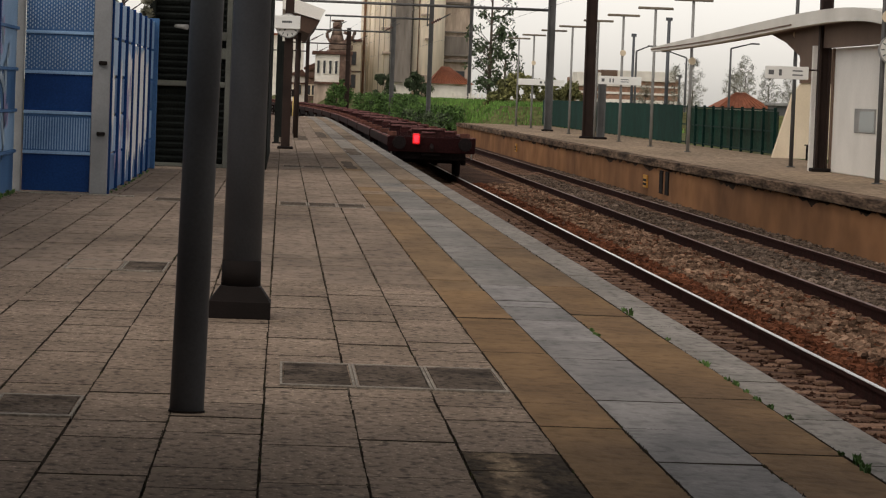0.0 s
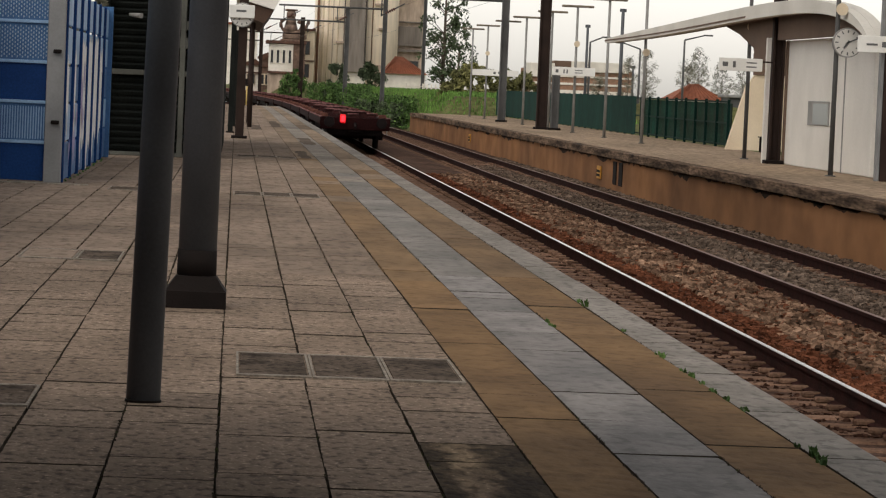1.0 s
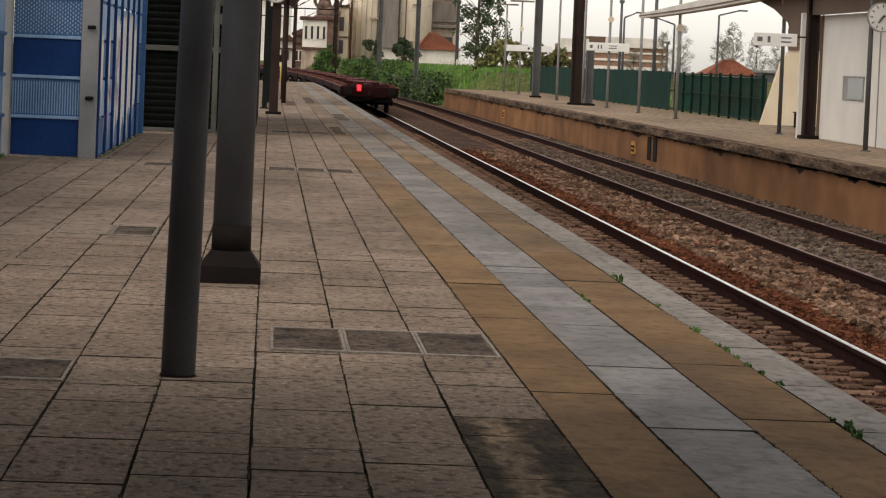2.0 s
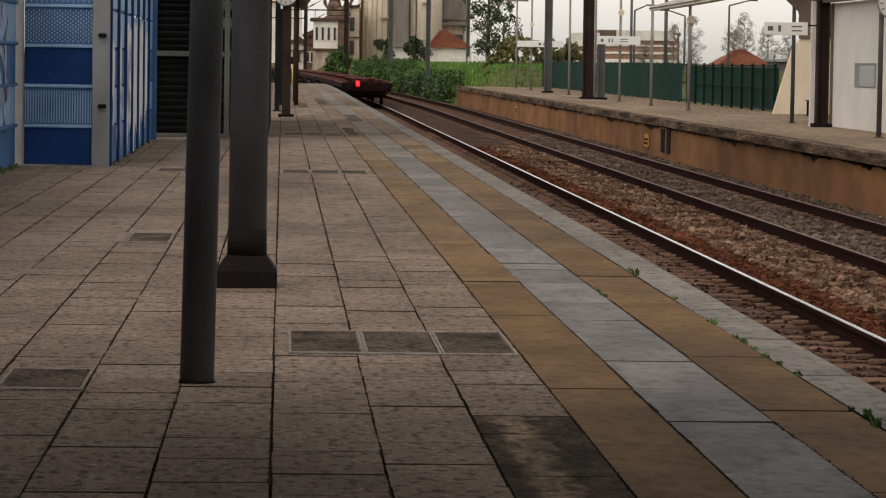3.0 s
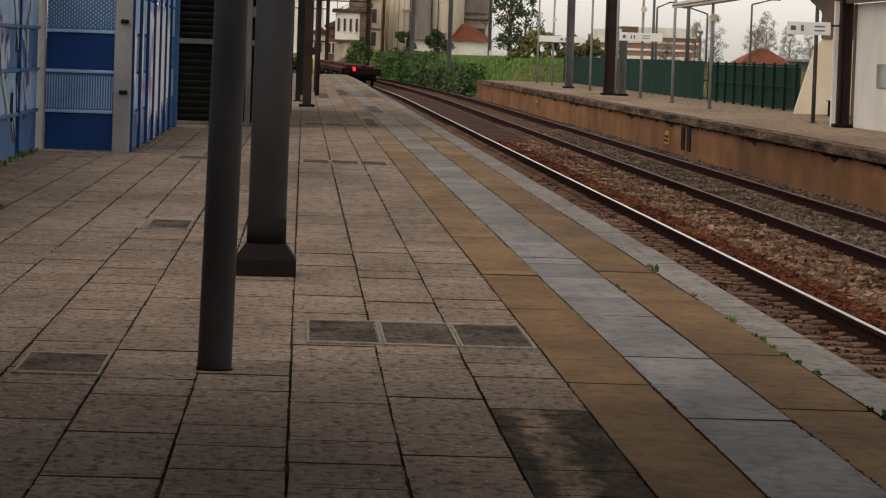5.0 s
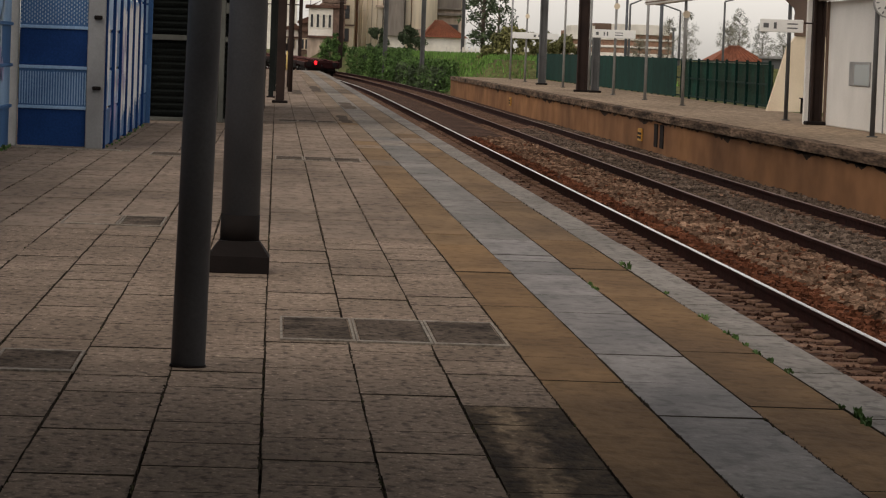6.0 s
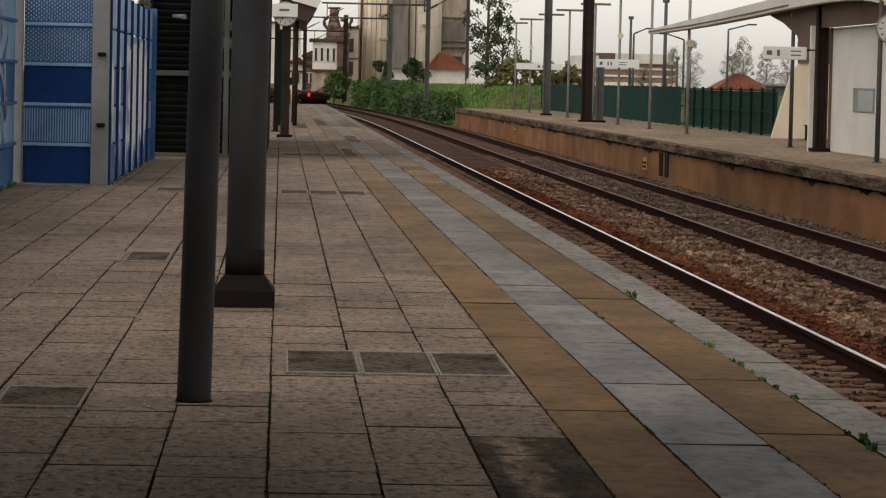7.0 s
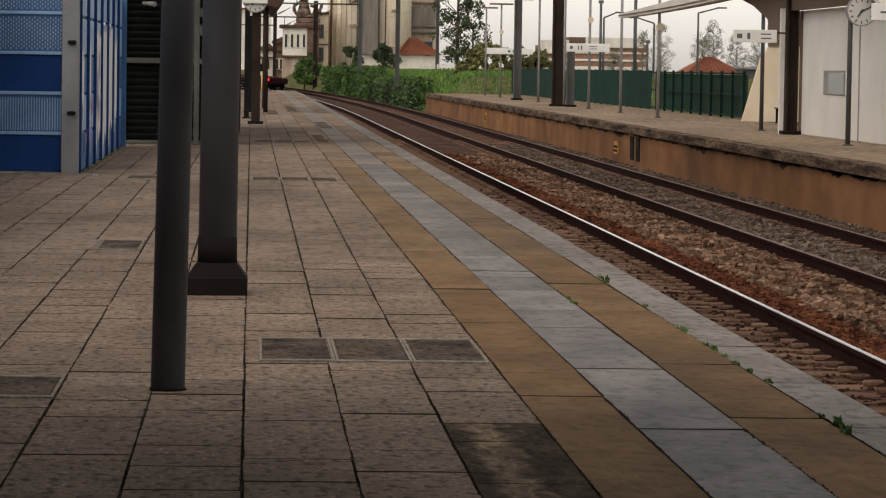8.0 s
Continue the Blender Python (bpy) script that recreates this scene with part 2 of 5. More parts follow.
GALV = material("grey_wall_post", (0.245, 0.245, 0.245), (0.17, 0.17, 0.17), 1.5, 40, 0.6, 0.05, fine_amount=0.06)
GRAFFITI_WHITE = material("graffiti_white", (0.72, 0.71, 0.68), (0.55, 0.55, 0.55), 3, 30, 0.8, 0.0, fine_amount=0.1)
GRAFFITI_MAUVE = material("graffiti_mauve", (0.36, 0.31, 0.46), (0.24, 0.22, 0.38), 3, 30, 0.8, 0.0, fine_amount=0.1)
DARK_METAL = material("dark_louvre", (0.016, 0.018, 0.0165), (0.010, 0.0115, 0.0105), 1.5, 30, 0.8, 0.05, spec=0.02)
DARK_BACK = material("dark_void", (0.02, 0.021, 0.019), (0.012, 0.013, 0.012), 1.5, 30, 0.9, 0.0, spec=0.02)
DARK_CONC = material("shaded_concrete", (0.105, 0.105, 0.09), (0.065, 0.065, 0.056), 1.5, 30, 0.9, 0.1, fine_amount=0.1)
FENCE_GREEN = material("green_fence", (0.0075, 0.042, 0.032), (0.0045, 0.025, 0.019), 1.6, 20, 0.7, 0.05, stretch=(1, 0.4, 0.15), spec=0.04)
FENCE_POST = material("green_fence_post", (0.008, 0.026, 0.021), (0.005, 0.018, 0.015), 2.0, 20, 0.6, 0.05, spec=0.03)
LEAF = material("leaf_green", (0.095, 0.165, 0.042), (0.036, 0.07, 0.02), 0.5, 8, 0.8, 0.0, vary=0.5, islands=True, spec=0.2)
LEAF_DARK = material("leaf_dark", (0.08, 0.108, 0.053), (0.038, 0.053, 0.027), 0.5, 8, 0.8, 0.0, vary=0.5, islands=True, spec=0.2)
LEAF_OLIVE = material("leaf_olive", (0.225, 0.215, 0.08), (0.1, 0.1, 0.042), 0.5, 8, 0.8, 0.0, vary=0.5, islands=True, spec=0.2)
LEAF_GREY = material("leaf_greyed", (0.25, 0.24, 0.18), (0.13, 0.13, 0.095), 0.5, 8, 0.8, 0.0, vary=0.4, islands=True, spec=0.2)
GRASS = material("grass_blades", (0.135, 0.25, 0.05), (0.08, 0.15, 0.035), 0.3, 6, 0.85, 0.0, vary=0.35, islands=True, spec=0.2)
EARTH = material("earth_and_grass", (0.12, 0.13, 0.05), (0.075, 0.07, 0.035), 0.15, 3, 1.0, 0.3, spec=0.03)
MOSS = material("joint_moss", (0.055, 0.062, 0.024), (0.03, 0.026, 0.014), 5, 60, 1.0, 0.3, vary=0.4, islands=True, spec=0.03)
BARK = material("bark", (0.11, 0.085, 0.06), (0.06, 0.045, 0.035), 3, 30, 0.95, 0.3)
SILO = material("silo_render", (0.92, 0.8, 0.64), (0.78, 0.655, 0.505), 0.4, 2.2, 0.95, 0.0, stretch=(1, 1, 0.1), fine_amount=0.12)
SILO_PALE = material("silo_pale_render", (0.95, 0.85, 0.71), (0.84, 0.72, 0.57), 0.4, 2.2, 0.95, 0.0, stretch=(1, 1, 0.1), fine_amount=0.1)
SILO_GREY = material("silo_concrete", (0.225, 0.195, 0.168), (0.125, 0.106, 0.09), 0.5, 3, 0.95, 0.0, stretch=(1, 1, 0.12), fine_amount=0.2)
TOWER_STONE = material("tower_stone", (0.24, 0.165, 0.125), (0.07, 0.047, 0.037), 1.1, 5, 0.95, 0.0, fine_amount=0.3)
SILO_PIPE = material("rusty_pipe", (0.2, 0.105, 0.055), (0.12, 0.065, 0.038), 0.5, 3, 0.9, 0.0)
MILL = material("mill_wall", (0.50, 0.395, 0.31), (0.27, 0.205, 0.16), 0.6, 2, 0.95, 0.0, stretch=(1, 1, 0.25), fine_amount=0.25)
HOUSE_WHITE = material("house_plaster", (0.78, 0.73, 0.65), (0.60, 0.55, 0.48), 0.35, 2, 0.95, 0.0, fine_amount=0.08)
HOUSE_BROWN = material("house_brown", (0.15, 0.095, 0.07), (0.09, 0.058, 0.045), 0.5, 3, 0.95, 0.0)
TILE_ROOF = material("clay_roof_tile", (0.28, 0.095, 0.048), (0.19, 0.065, 0.035), 0.8, 6, 0.9, 0.2, vary=0.2, islands=True)
ROOF_DARK = material("dark_roof_tile", (0.12, 0.06, 0.04), (0.07, 0.038, 0.03), 0.8, 6, 0.9, 0.1)
GLASS_DARK = plain("window_dark", (0.03, 0.03, 0.032), 0.25)
GLASS_PALE = plain("window_pale", (0.35, 0.38, 0.38), 0.25)
GLASS_TEAL = plain("window_teal", (0.3, 0.4, 0.38), 0.2)
BRICK = material("brick_wall", (0.33, 0.19, 0.125), (0.24, 0.14, 0.095), 0.4, 4, 0.95, 0.0)
WAGON = material("wagon_red_paint", (0.022, 0.0065, 0.0065), (0.010, 0.004, 0.004), 0.8, 15, 0.7, 0.1, world_space=False, spec=0.03)
WAGON_TOP = material("wagon_deck_worn", (0.06, 0.022, 0.021), (0.018, 0.008, 0.0075), 0.9, 10, 0.8, 0.1, world_space=False, spec=0.03)
WAGON_EDGE = material("wagon_worn_edge", (0.24, 0.115, 0.11), (0.07, 0.028, 0.026), 1.3, 12, 0.7, 0.1, world_space=False, spec=0.1)
WAGON_BLACK = material("wagon_running_gear", (0.016, 0.012, 0.012), (0.010, 0.008, 0.008), 1.5, 20, 0.8, 0.1, world_space=False, spec=0.03)
WAGON_RUST = material("wagon_rusty_load", (0.13, 0.055, 0.04), (0.07, 0.032, 0.026), 0.6, 10, 0.85, 0.1, world_space=False, spec=0.03)
TAIL_RED = plain("tail_lamp_glow", (1.0, 0.014, 0.022), 0.4, emit=2.6)
# hood emits a little red itself, standing in for the halo round the lens
TAIL_RIM = plain("tail_lamp_hood_glow", (0.6, 0.01, 0.014), 0.5, emit=0.25)
CLOCK_FACE = plain("clock_face", (0.62, 0.60, 0.56), 0.4)
YELLOW = material("yellow_plate", (0.55, 0.27, 0.04), (0.4, 0.19, 0.03), 3, 20, 0.7, 0.0)
YELLOW_PALE = material("pale_yellow_post", (0.62, 0.45, 0.16), (0.5, 0.36, 0.12), 3, 20, 0.7, 0.0)
DIRT = paving("trodden_dirt", (0.13, 0.098, 0.072), (0.07, 0.052, 0.04), 0.95, 0.05, pits=0.4, chips=0.2, big=0.8, fine=10, streak=(1, 0.3, 1))
WIRE = plain("wire_dark", (0.09, 0.085, 0.08), 0.6)

# ---- mesh helpers ----


def box(bm, x0, x1, y0, y1, z0, z1, bevel=0.0, m=None):
    verts = [bm.verts.new((x, y, z)) for x in (x0, x1) for y in (y0, y1) for z in (z0, z1)]
    faces = [(0, 1, 3, 2), (4, 6, 7, 5), (0, 4, 5, 1), (2, 3, 7, 6), (0, 2, 6, 4), (1, 5, 7, 3)]
    made = [bm.faces.new([verts[i] for i in f]) for f in faces]
    if m is not None:
        bmesh.ops.transform(bm, matrix=m, verts=verts)
    if bevel:
        bmesh.ops.bevel(bm, geom=list({e for f in made for e in f.edges}), offset=bevel, segments=1, affect="EDGES")
    return bm


def rod(bm, a, b, r0, r1=None, seg=10, smooth=True):
    """A tapered round bar from a to b."""
    r1 = r0 if r1 is None else r1
    a, b = Vector(a), Vector(b)
    d = b - a
    q = d.to_track_quat("Z", "Y")
    lo, hi = [], []
    for i in range(seg):
        u = 2 * math.pi * i / seg
        v = Vector((math.cos(u), math.sin(u), 0))
        lo.append(bm.verts.new(a + q @ (v * r0)))
        hi.append(bm.verts.new(b + q @ (v * r1)))
    for i in range(seg):
        j = (i + 1) % seg
        bm.faces.new((lo[i], lo[j], hi[j], hi[i])).smooth = smooth
    bm.faces.new(lo[::-1])
    bm.faces.new(hi)
    return bm


def prism(bm, profile, axis, lo, hi):
    """A closed outline of pairs swept straight along an axis ("x", "y" or "z")."""
    put = {"x": lambda p, s: (s, p[0], p[1]), "y": lambda p, s: (p[0], s, p[1]), "z": lambda p, s: (p[0], p[1], s)}[axis]
    one = [bm.verts.new(put(p, lo)) for p in profile]
    two = [bm.verts.new(put(p, hi)) for p in profile]
    n = len(profile)
    for i in range(n):
        j = (i + 1) % n
        bm.faces.new((one[i], one[j], two[j], two[i]))
    bm.faces.new(one[::-1])
    bm.faces.new(two)
    return bm


def mesh_of(bm, name, mat):
    bmesh.ops.recalc_face_normals(bm, faces=bm.faces)
    me = bpy.data.meshes.new(name)
    bm.to_mesh(me)
    bm.free()
    me.materials.append(mat)
    return me


def part(name, bm, mat, parent, label="", m=None):
    ob = new(name, mesh_of(bm, name, mat))
    ob.parent = parent
    if m is not None:
        ob.matrix_basis = m
    return tagged(ob, label)


def thing(name, label, category, m=None, group="", kind=""):
    ob = new(name)
    if m is not None:
        ob.matrix_basis = m
    return tagged(ob, label, category, group, kind)


def solid(name, bm, mat, label="", category="", kind="structure", group=""):
    return tagged(new(name, mesh_of(bm, name, mat)), label, category, group, kind)


def raw(name, verts, faces, mat, parent=None, kind="", smooth=False):
    me = bpy.data.meshes.new(name)
    me.from_pydata(verts, [], faces)
    me.materials.append(mat)
    ob = new(name, me)
    ob.parent = parent
    return tagged(ob, kind=kind)


def bend(y):
    """Sideways shift of the line, which curves to the left beyond 150 m."""
    return -max(0.0, y - 150.0) ** 2 / 7720.0


def heading(y):
    return math.degrees(2 * max(0.0, y - 150.0) / 7720.0)


B = bmesh.new

# ---- ground ----


def ground_height(x, y):
    z = -1.45
    if x > 15.4:
        z += min(1.0, (x - 15.4) / 1.0) * 1.3
    if y > 186 and x > 10.6 + bend(y):
        k = min(1.0, (x - 10.6 - bend(y)) / 3.0) * min(1.0, (y - 186) / 6.0)
        z = max(z, -1.45 + 2.5 * k)
    if x < -7.8:
        z += min(1.0, (-7.8 - x) / 1.0) * 1.4
    return z


xs = [-2500, -900, -300, -120, -60, -30, -15, -9, -7.8, 2, 4, 6, 8, 9, 10, 10.6, 11.2, 12, 13, 14, 15.4, 15.9, 16.4, 18, 22, 28, 36, 50, 80, 150, 400, 1000, 2500]
ys = [-2500, -600, -150, -40, 0, 40, 80, 120, 160, 180, 186, 189, 192, 200, 215, 230, 245, 260, 280, 300, 320, 350, 400, 460, 540, 700, 1000, 1800, 4000]
gv = [(x, y, ground_height(x, y)) for y in ys for x in xs]
gf = [(j * len(xs) + i, j * len(xs) + i + 1, (j + 1) * len(xs) + i + 1, (j + 1) * len(xs) + i) for j in range(len(ys) - 1) for i in range(len(xs) - 1)]
ground = raw("ground", gv, gf, EARTH, kind="structure")
tagged(ground, "rough earth and grass around the railway", "ground")


def sweep(name, outline, y_list, mat, shift=True, kind="structure", parent=None):
    """An outline of (x, z) pairs carried along the line's curve."""
    verts, faces, n = [], [], len(outline)
    for y in y_list:
        verts += [(x + (bend(y) if shift else 0), y, z) for x, z in outline]
    for k in range(len(y_list) - 1):
        for i in range(n):
            j = (i + 1) % n
            faces.append((k * n + i, k * n + j, (k + 1) * n + j, (k + 1) * n + i))
    faces.append(tuple(range(n - 1, -1, -1)))
    faces.append(tuple(range((len(y_list) - 1) * n, len(y_list) * n)))
    return raw(name, verts, faces, mat, parent, kind)


def steps(lo, hi, d):
    n = max(1, round((hi - lo) / d))
    return [lo + (hi - lo) * i / n for i in range(n + 1)]


# ---- the two platforms' bodies ----
platform = sweep("platform_near", [(-8, -1.6), (-8, -0.022), (2.72, -0.022), (2.72, -0.3), (2.62, -0.34), (2.62, -1.6)], steps(-25, 187, 8), GROUT)
tagged(platform, "station platform paved with worn concrete slabs", "platform")

opposite = sweep("platform_opposite", [(10.22, -1.6), (10.22, -0.20), (15.5, -0.20), (15.5, -1.6)], steps(-25, 183, 8), WALL_RUST)
tagged(opposite, "opposite platform with rust-stained concrete retaining wall", "platform")
part_top = sweep("paving", [(10.5, -0.21), (10.5, 0.0), (15.5, 0.0), (15.5, -0.21)], steps(-25, 183, 8), PAVING, parent=opposite)
random.seed(4)
for y in steps(-24, 182, 2.0)[:-1]:
    bm = B()
    dz = random.uniform(-0.004, 0.004)
    box(bm, 10.10, 10.50, -0.995, 0.995, -0.20, 0.004 + dz, 0.012)
    part("coping_block", bm, COPING_DIRTY, opposite, m=pose(bend(y), y + 1, 0))

# dark drip stains; their colour also stands for the shadow under the coping
v, f = [], []
for i in range(150):
    y = 30 + 130 * random.random()
    wide, deep = random.uniform(0.4, 3.4), random.choice((0.04, 0.06, 0.08, 0.1, 0.17)) * random.uniform(0.7, 1.2)
    s = len(v)
    for k in range(7):
        yy = y + wide * k / 6
        d = deep * random.uniform(0.25, 1.0) * math.sin(math.pi * (k + 0.6) / 7.2)
        v += [(10.215, yy, -0.2), (10.215, yy, -0.2 - d)]
    f += [(s + 2 * k, s + 2 * k + 1, s + 2 * k + 3, s + 2 * k + 2) for k in range(6)]
raw("drip_and_shade_band", v, f, DRIP_SHADE, opposite, "stuff")

# ---- ballast, sleepers and rails ----
trackbed = sweep("trackbed", [(2.62, -1.6), (2.62, -1.155), (3.3, -1.151), (3.8, -1.155), (5.45, -1.165), (6.0, -1.11), (6.7, -1.10), (7.35, -1.17), (9.4, -1.17), (9.8, -1.12), (10.22, -1.09), (10.22, -1.6)], steps(-25, 620, 8), BALLAST)
tagged(trackbed, "brown stained ballast bed under two tracks", "ballast")

TRACKS = (4.49, 8.38)
HALF = 0.87


def rail_outline(cx):
    h = 0.036
    return [(cx - 0.075, -1.15), (cx - 0.075, -1.132), (cx - 0.012, -1.11), (cx - 0.012, -0.99), (cx - h, -0.98), (cx - h, -0.943),
            (cx + h, -0.943), (cx + h, -0.98), (cx + 0.012, -0.99), (cx + 0.012, -1.11), (cx + 0.075, -1.132), (cx + 0.075, -1.15)]


for k, cx in enumerate(TRACKS):
    track = thing("track", "railway track with rusty rails on concrete sleepers", "railway track", kind="structure")
    for side in (-1, 1):
        c = cx + side * HALF
        rail = sweep("rail", rail_outline(c), steps(-25, 620, 6), RUST, parent=track, kind="")
        sweep("rail_head", [(c - 0.028, -0.945), (c - 0.026, -0.938), (c + 0.026, -0.938), (c + 0.028, -0.945)], steps(-25, 620, 6), RAIL_TOP if k == 0 else RAIL_DULL, parent=rail, kind="")
    bm = B()
    box(bm, -1.28, 1.28, -0.125, 0.125, -1.35, -1.148, 0.025)
    for side in (-1, 1):
        box(bm, side * HALF - 0.17, side * HALF + 0.17, -0.07, 0.07, -1.148, -1.10, 0.012)
    sl = mesh_of(bm, "sleeper", SLEEPER)
    for y in [24 + 0.6 * i for i in range(150)]:
        ob = new("sleeper", sl)
        ob.parent = track
        ob.location = (cx + bend(y), y, random.uniform(-0.012, 0.008))
        ob.rotation_euler = (0, 0, random.uniform(-0.02, 0.02))
    v, f = [], []
    for y in [24 + 0.6 * i for i in (*range(-80, 0), *range(150, 640))]:
        b = bend(y) + cx
        s = len(v)
        v += [(b + x, y + dy, z) for x in (-1.28, 1.28) for dy in (-0.12, 0.12) for z in (-1.3, -1.148)]
        f += [tuple(s + i for i in q) for q in ((0, 1, 3, 2), (4, 6, 7, 5), (0, 4, 5, 1), (2, 3, 7, 6), (1, 5, 7, 3))]
    raw("far_sleepers", v, f, SLEEPER, track, "stuff")

rng = np.random.default_rng(7)


def stones(name, n, xlo, xhi, ylo, yhi, level, size, power=1.7, mat=None):
    """Loose angular stones, thicker on the ground where the camera is close."""
    cube = np.array([(x, y, z) for x in (-1, 1) for y in (-1, 1) for z in (-1, 1)], float)
    quads = np.array([(0, 1, 3, 2), (4, 6, 7, 5), (0, 4, 5, 1), (2, 3, 7, 6), (1, 5, 7, 3)])
    u = rng.random(n) ** power
    c = np.stack([rng.uniform(xlo, xhi, n), ylo + (yhi - ylo) * u, np.zeros(n)], 1)
    c[:, 2] = level + rng.uniform(-0.015, 0.02, n)
    s = size * rng.uniform(0.5, 1.25, (n, 1, 3)) * (1, 1, 0.75)
    pts = cube[None] * s + rng.normal(0, 0.3, (n, 8, 3)) * s
    a, b = rng.uniform(0, 6.28, n), rng.uniform(-0.6, 0.6, n)
    x, y, z = pts[..., 0], pts[..., 1], pts[..., 2]
    x, z = x * np.cos(b)[:, None] - z * np.sin(b)[:, None], x * np.sin(b)[:, None] + z * np.cos(b)[:, None]
    x, y = x * np.cos(a)[:, None] - y * np.sin(a)[:, None], x * np.sin(a)[:, None] + y * np.cos(a)[:, None]
    pts = np.stack([x, y, z], -1) + c[:, None]
    faces = (quads[None] + 8 * np.arange(n)[:, None, None]).reshape(-1, 4)
    raw(name, pts.reshape(-1, 3).tolist(), faces.tolist(), mat or STONE, kind="stuff")


stones("ballast_stones", 13000, 5.48, 7.35, 25, 95, -1.115, 0.036)
stones("ballast_stones", 5500, 6.15, 7.3, 25, 95, -1.09, 0.04, mat=STONE_PALE)
stones("ballast_stones", 11000, 7.6, 9.16, 33, 110, -1.165, 0.036, mat=STONE_GREY)
stones("ballast_stones", 8000, 9.34, 10.2, 40, 120, -1.09, 0.036, mat=STONE_GREY)
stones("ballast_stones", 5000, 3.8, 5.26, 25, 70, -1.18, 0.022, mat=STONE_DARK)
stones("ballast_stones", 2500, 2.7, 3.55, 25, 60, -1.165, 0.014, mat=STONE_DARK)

# ---- near things on the paved platform ----


def lean(m, degrees):
    return m @ pose(0, 0, 0, 0, degrees, 0)


def lamp_post(m, height=4.8, r=0.055, mat=None, group="platform lamp posts", label="slim grey platform lamp post with a T-shaped head"):
    t = thing("lamp_post", label, "lamp post", m, group)
    bm = B()
    rod(bm, (0, 0, 0), (0, 0, height), r, r * 0.85, 12)
    part("pole", bm, mat or STEEL, t)
    bm = B()
    box(bm, -0.1, 0.1, -0.1, 0.1, 0, 0.025, 0.008)
    part("base_plate", bm, MAST_GREY, t)
    bm = B()
    box(bm, -0.62, 0.62, -0.10, 0.10, height, height + 0.09, 0.02)
    part("lamp_head", bm, LAMP_HEAD, t, "flat brownish lamp bar")
    return t


def round_pole():
    t = thing("lamp_pole", "round dark grey painted steel pole on the paving", "pole", lean(pose(-0.371, 14.39, 0), 0.95))
    bm = B()
    rod(bm, (0, 0, 0), (0, 0, 4.9), 0.078, 0.07, 28)
    part("shaft", bm, POLE_GREY, t)
    bm = B()
    rod(bm, (0, 0, 0), (0, 0, 0.012), 0.084, 0.082, 28)
    part("collar", bm, POLE_DARK, t, "dirty sealing ring")
    bm = B()
    box(bm, -0.6, 0.6, -0.1, 0.1, 4.88, 4.97, 0.02)
    part("lamp_head", bm, LAMP_HEAD, t)


def big_column():
    t = thing("support_column", "thick grey round column on a flared black steel foot", "column", lean(pose(-0.215, 20.52, 0), 0.35))
    bm = B()
    box(bm, -0.198, 0.198, -0.2, 0.2, 0, 0.115, 0.006)
    part("foot_plinth", bm, POLE_DARK, t, "black square plinth")
    bm = B()
    n = 4
    lo = [bm.verts.new((x, y, 0.115)) for x, y in ((-0.19, -0.19), (0.19, -0.19), (0.19, 0.19), (-0.19, 0.19))]
    hi = [bm.verts.new((x, y, 0.205)) for x, y in ((-0.128, -0.128), (0.128, -0.128), (0.128, 0.128), (-0.128, 0.128))]
    for i in range(n):
        bm.faces.new((lo[i], lo[(i + 1) % n], hi[(i + 1) % n], hi[i]))
    bm.faces.new(hi)
    bm.faces.new(lo[::-1])
    part("foot_flare", bm, POLE_DARK, t)
    bm = B()
    rod(bm, (0, 0, 0.2), (0, 0, 0.37), 0.128, 0.126, 32)
    part("neck", bm, POLE_DARK, t, "black painted neck")
    bm = B()
    rod(bm, (0, 0, 0.365), (0, 0, 6.5), 0.124, 0.115, 32)
    part("shaft", bm, POLE_GREY, t)


round_pole()
big_column()


def shade_roof():
    """An unseen roof, added to darken the paving nearest the camera."""
    t = thing("platform_roof", "unseen flat roof added to shade the near paving", "roof", kind="structure")
    bm = B()
    box(bm, -7.5, 3.0, -24, 12.65, 3.2, 3.45, 0.03)
    part("deck", bm, MAST_GREY, t)
    for y in (-18, -6, 6):
        bm = B()
        rod(bm, (-3.0, y, 0), (-3.0, y, 3.2), 0.12, 0.12, 16)
        part("post", bm, POLE_GREY, t)


shade_roof()

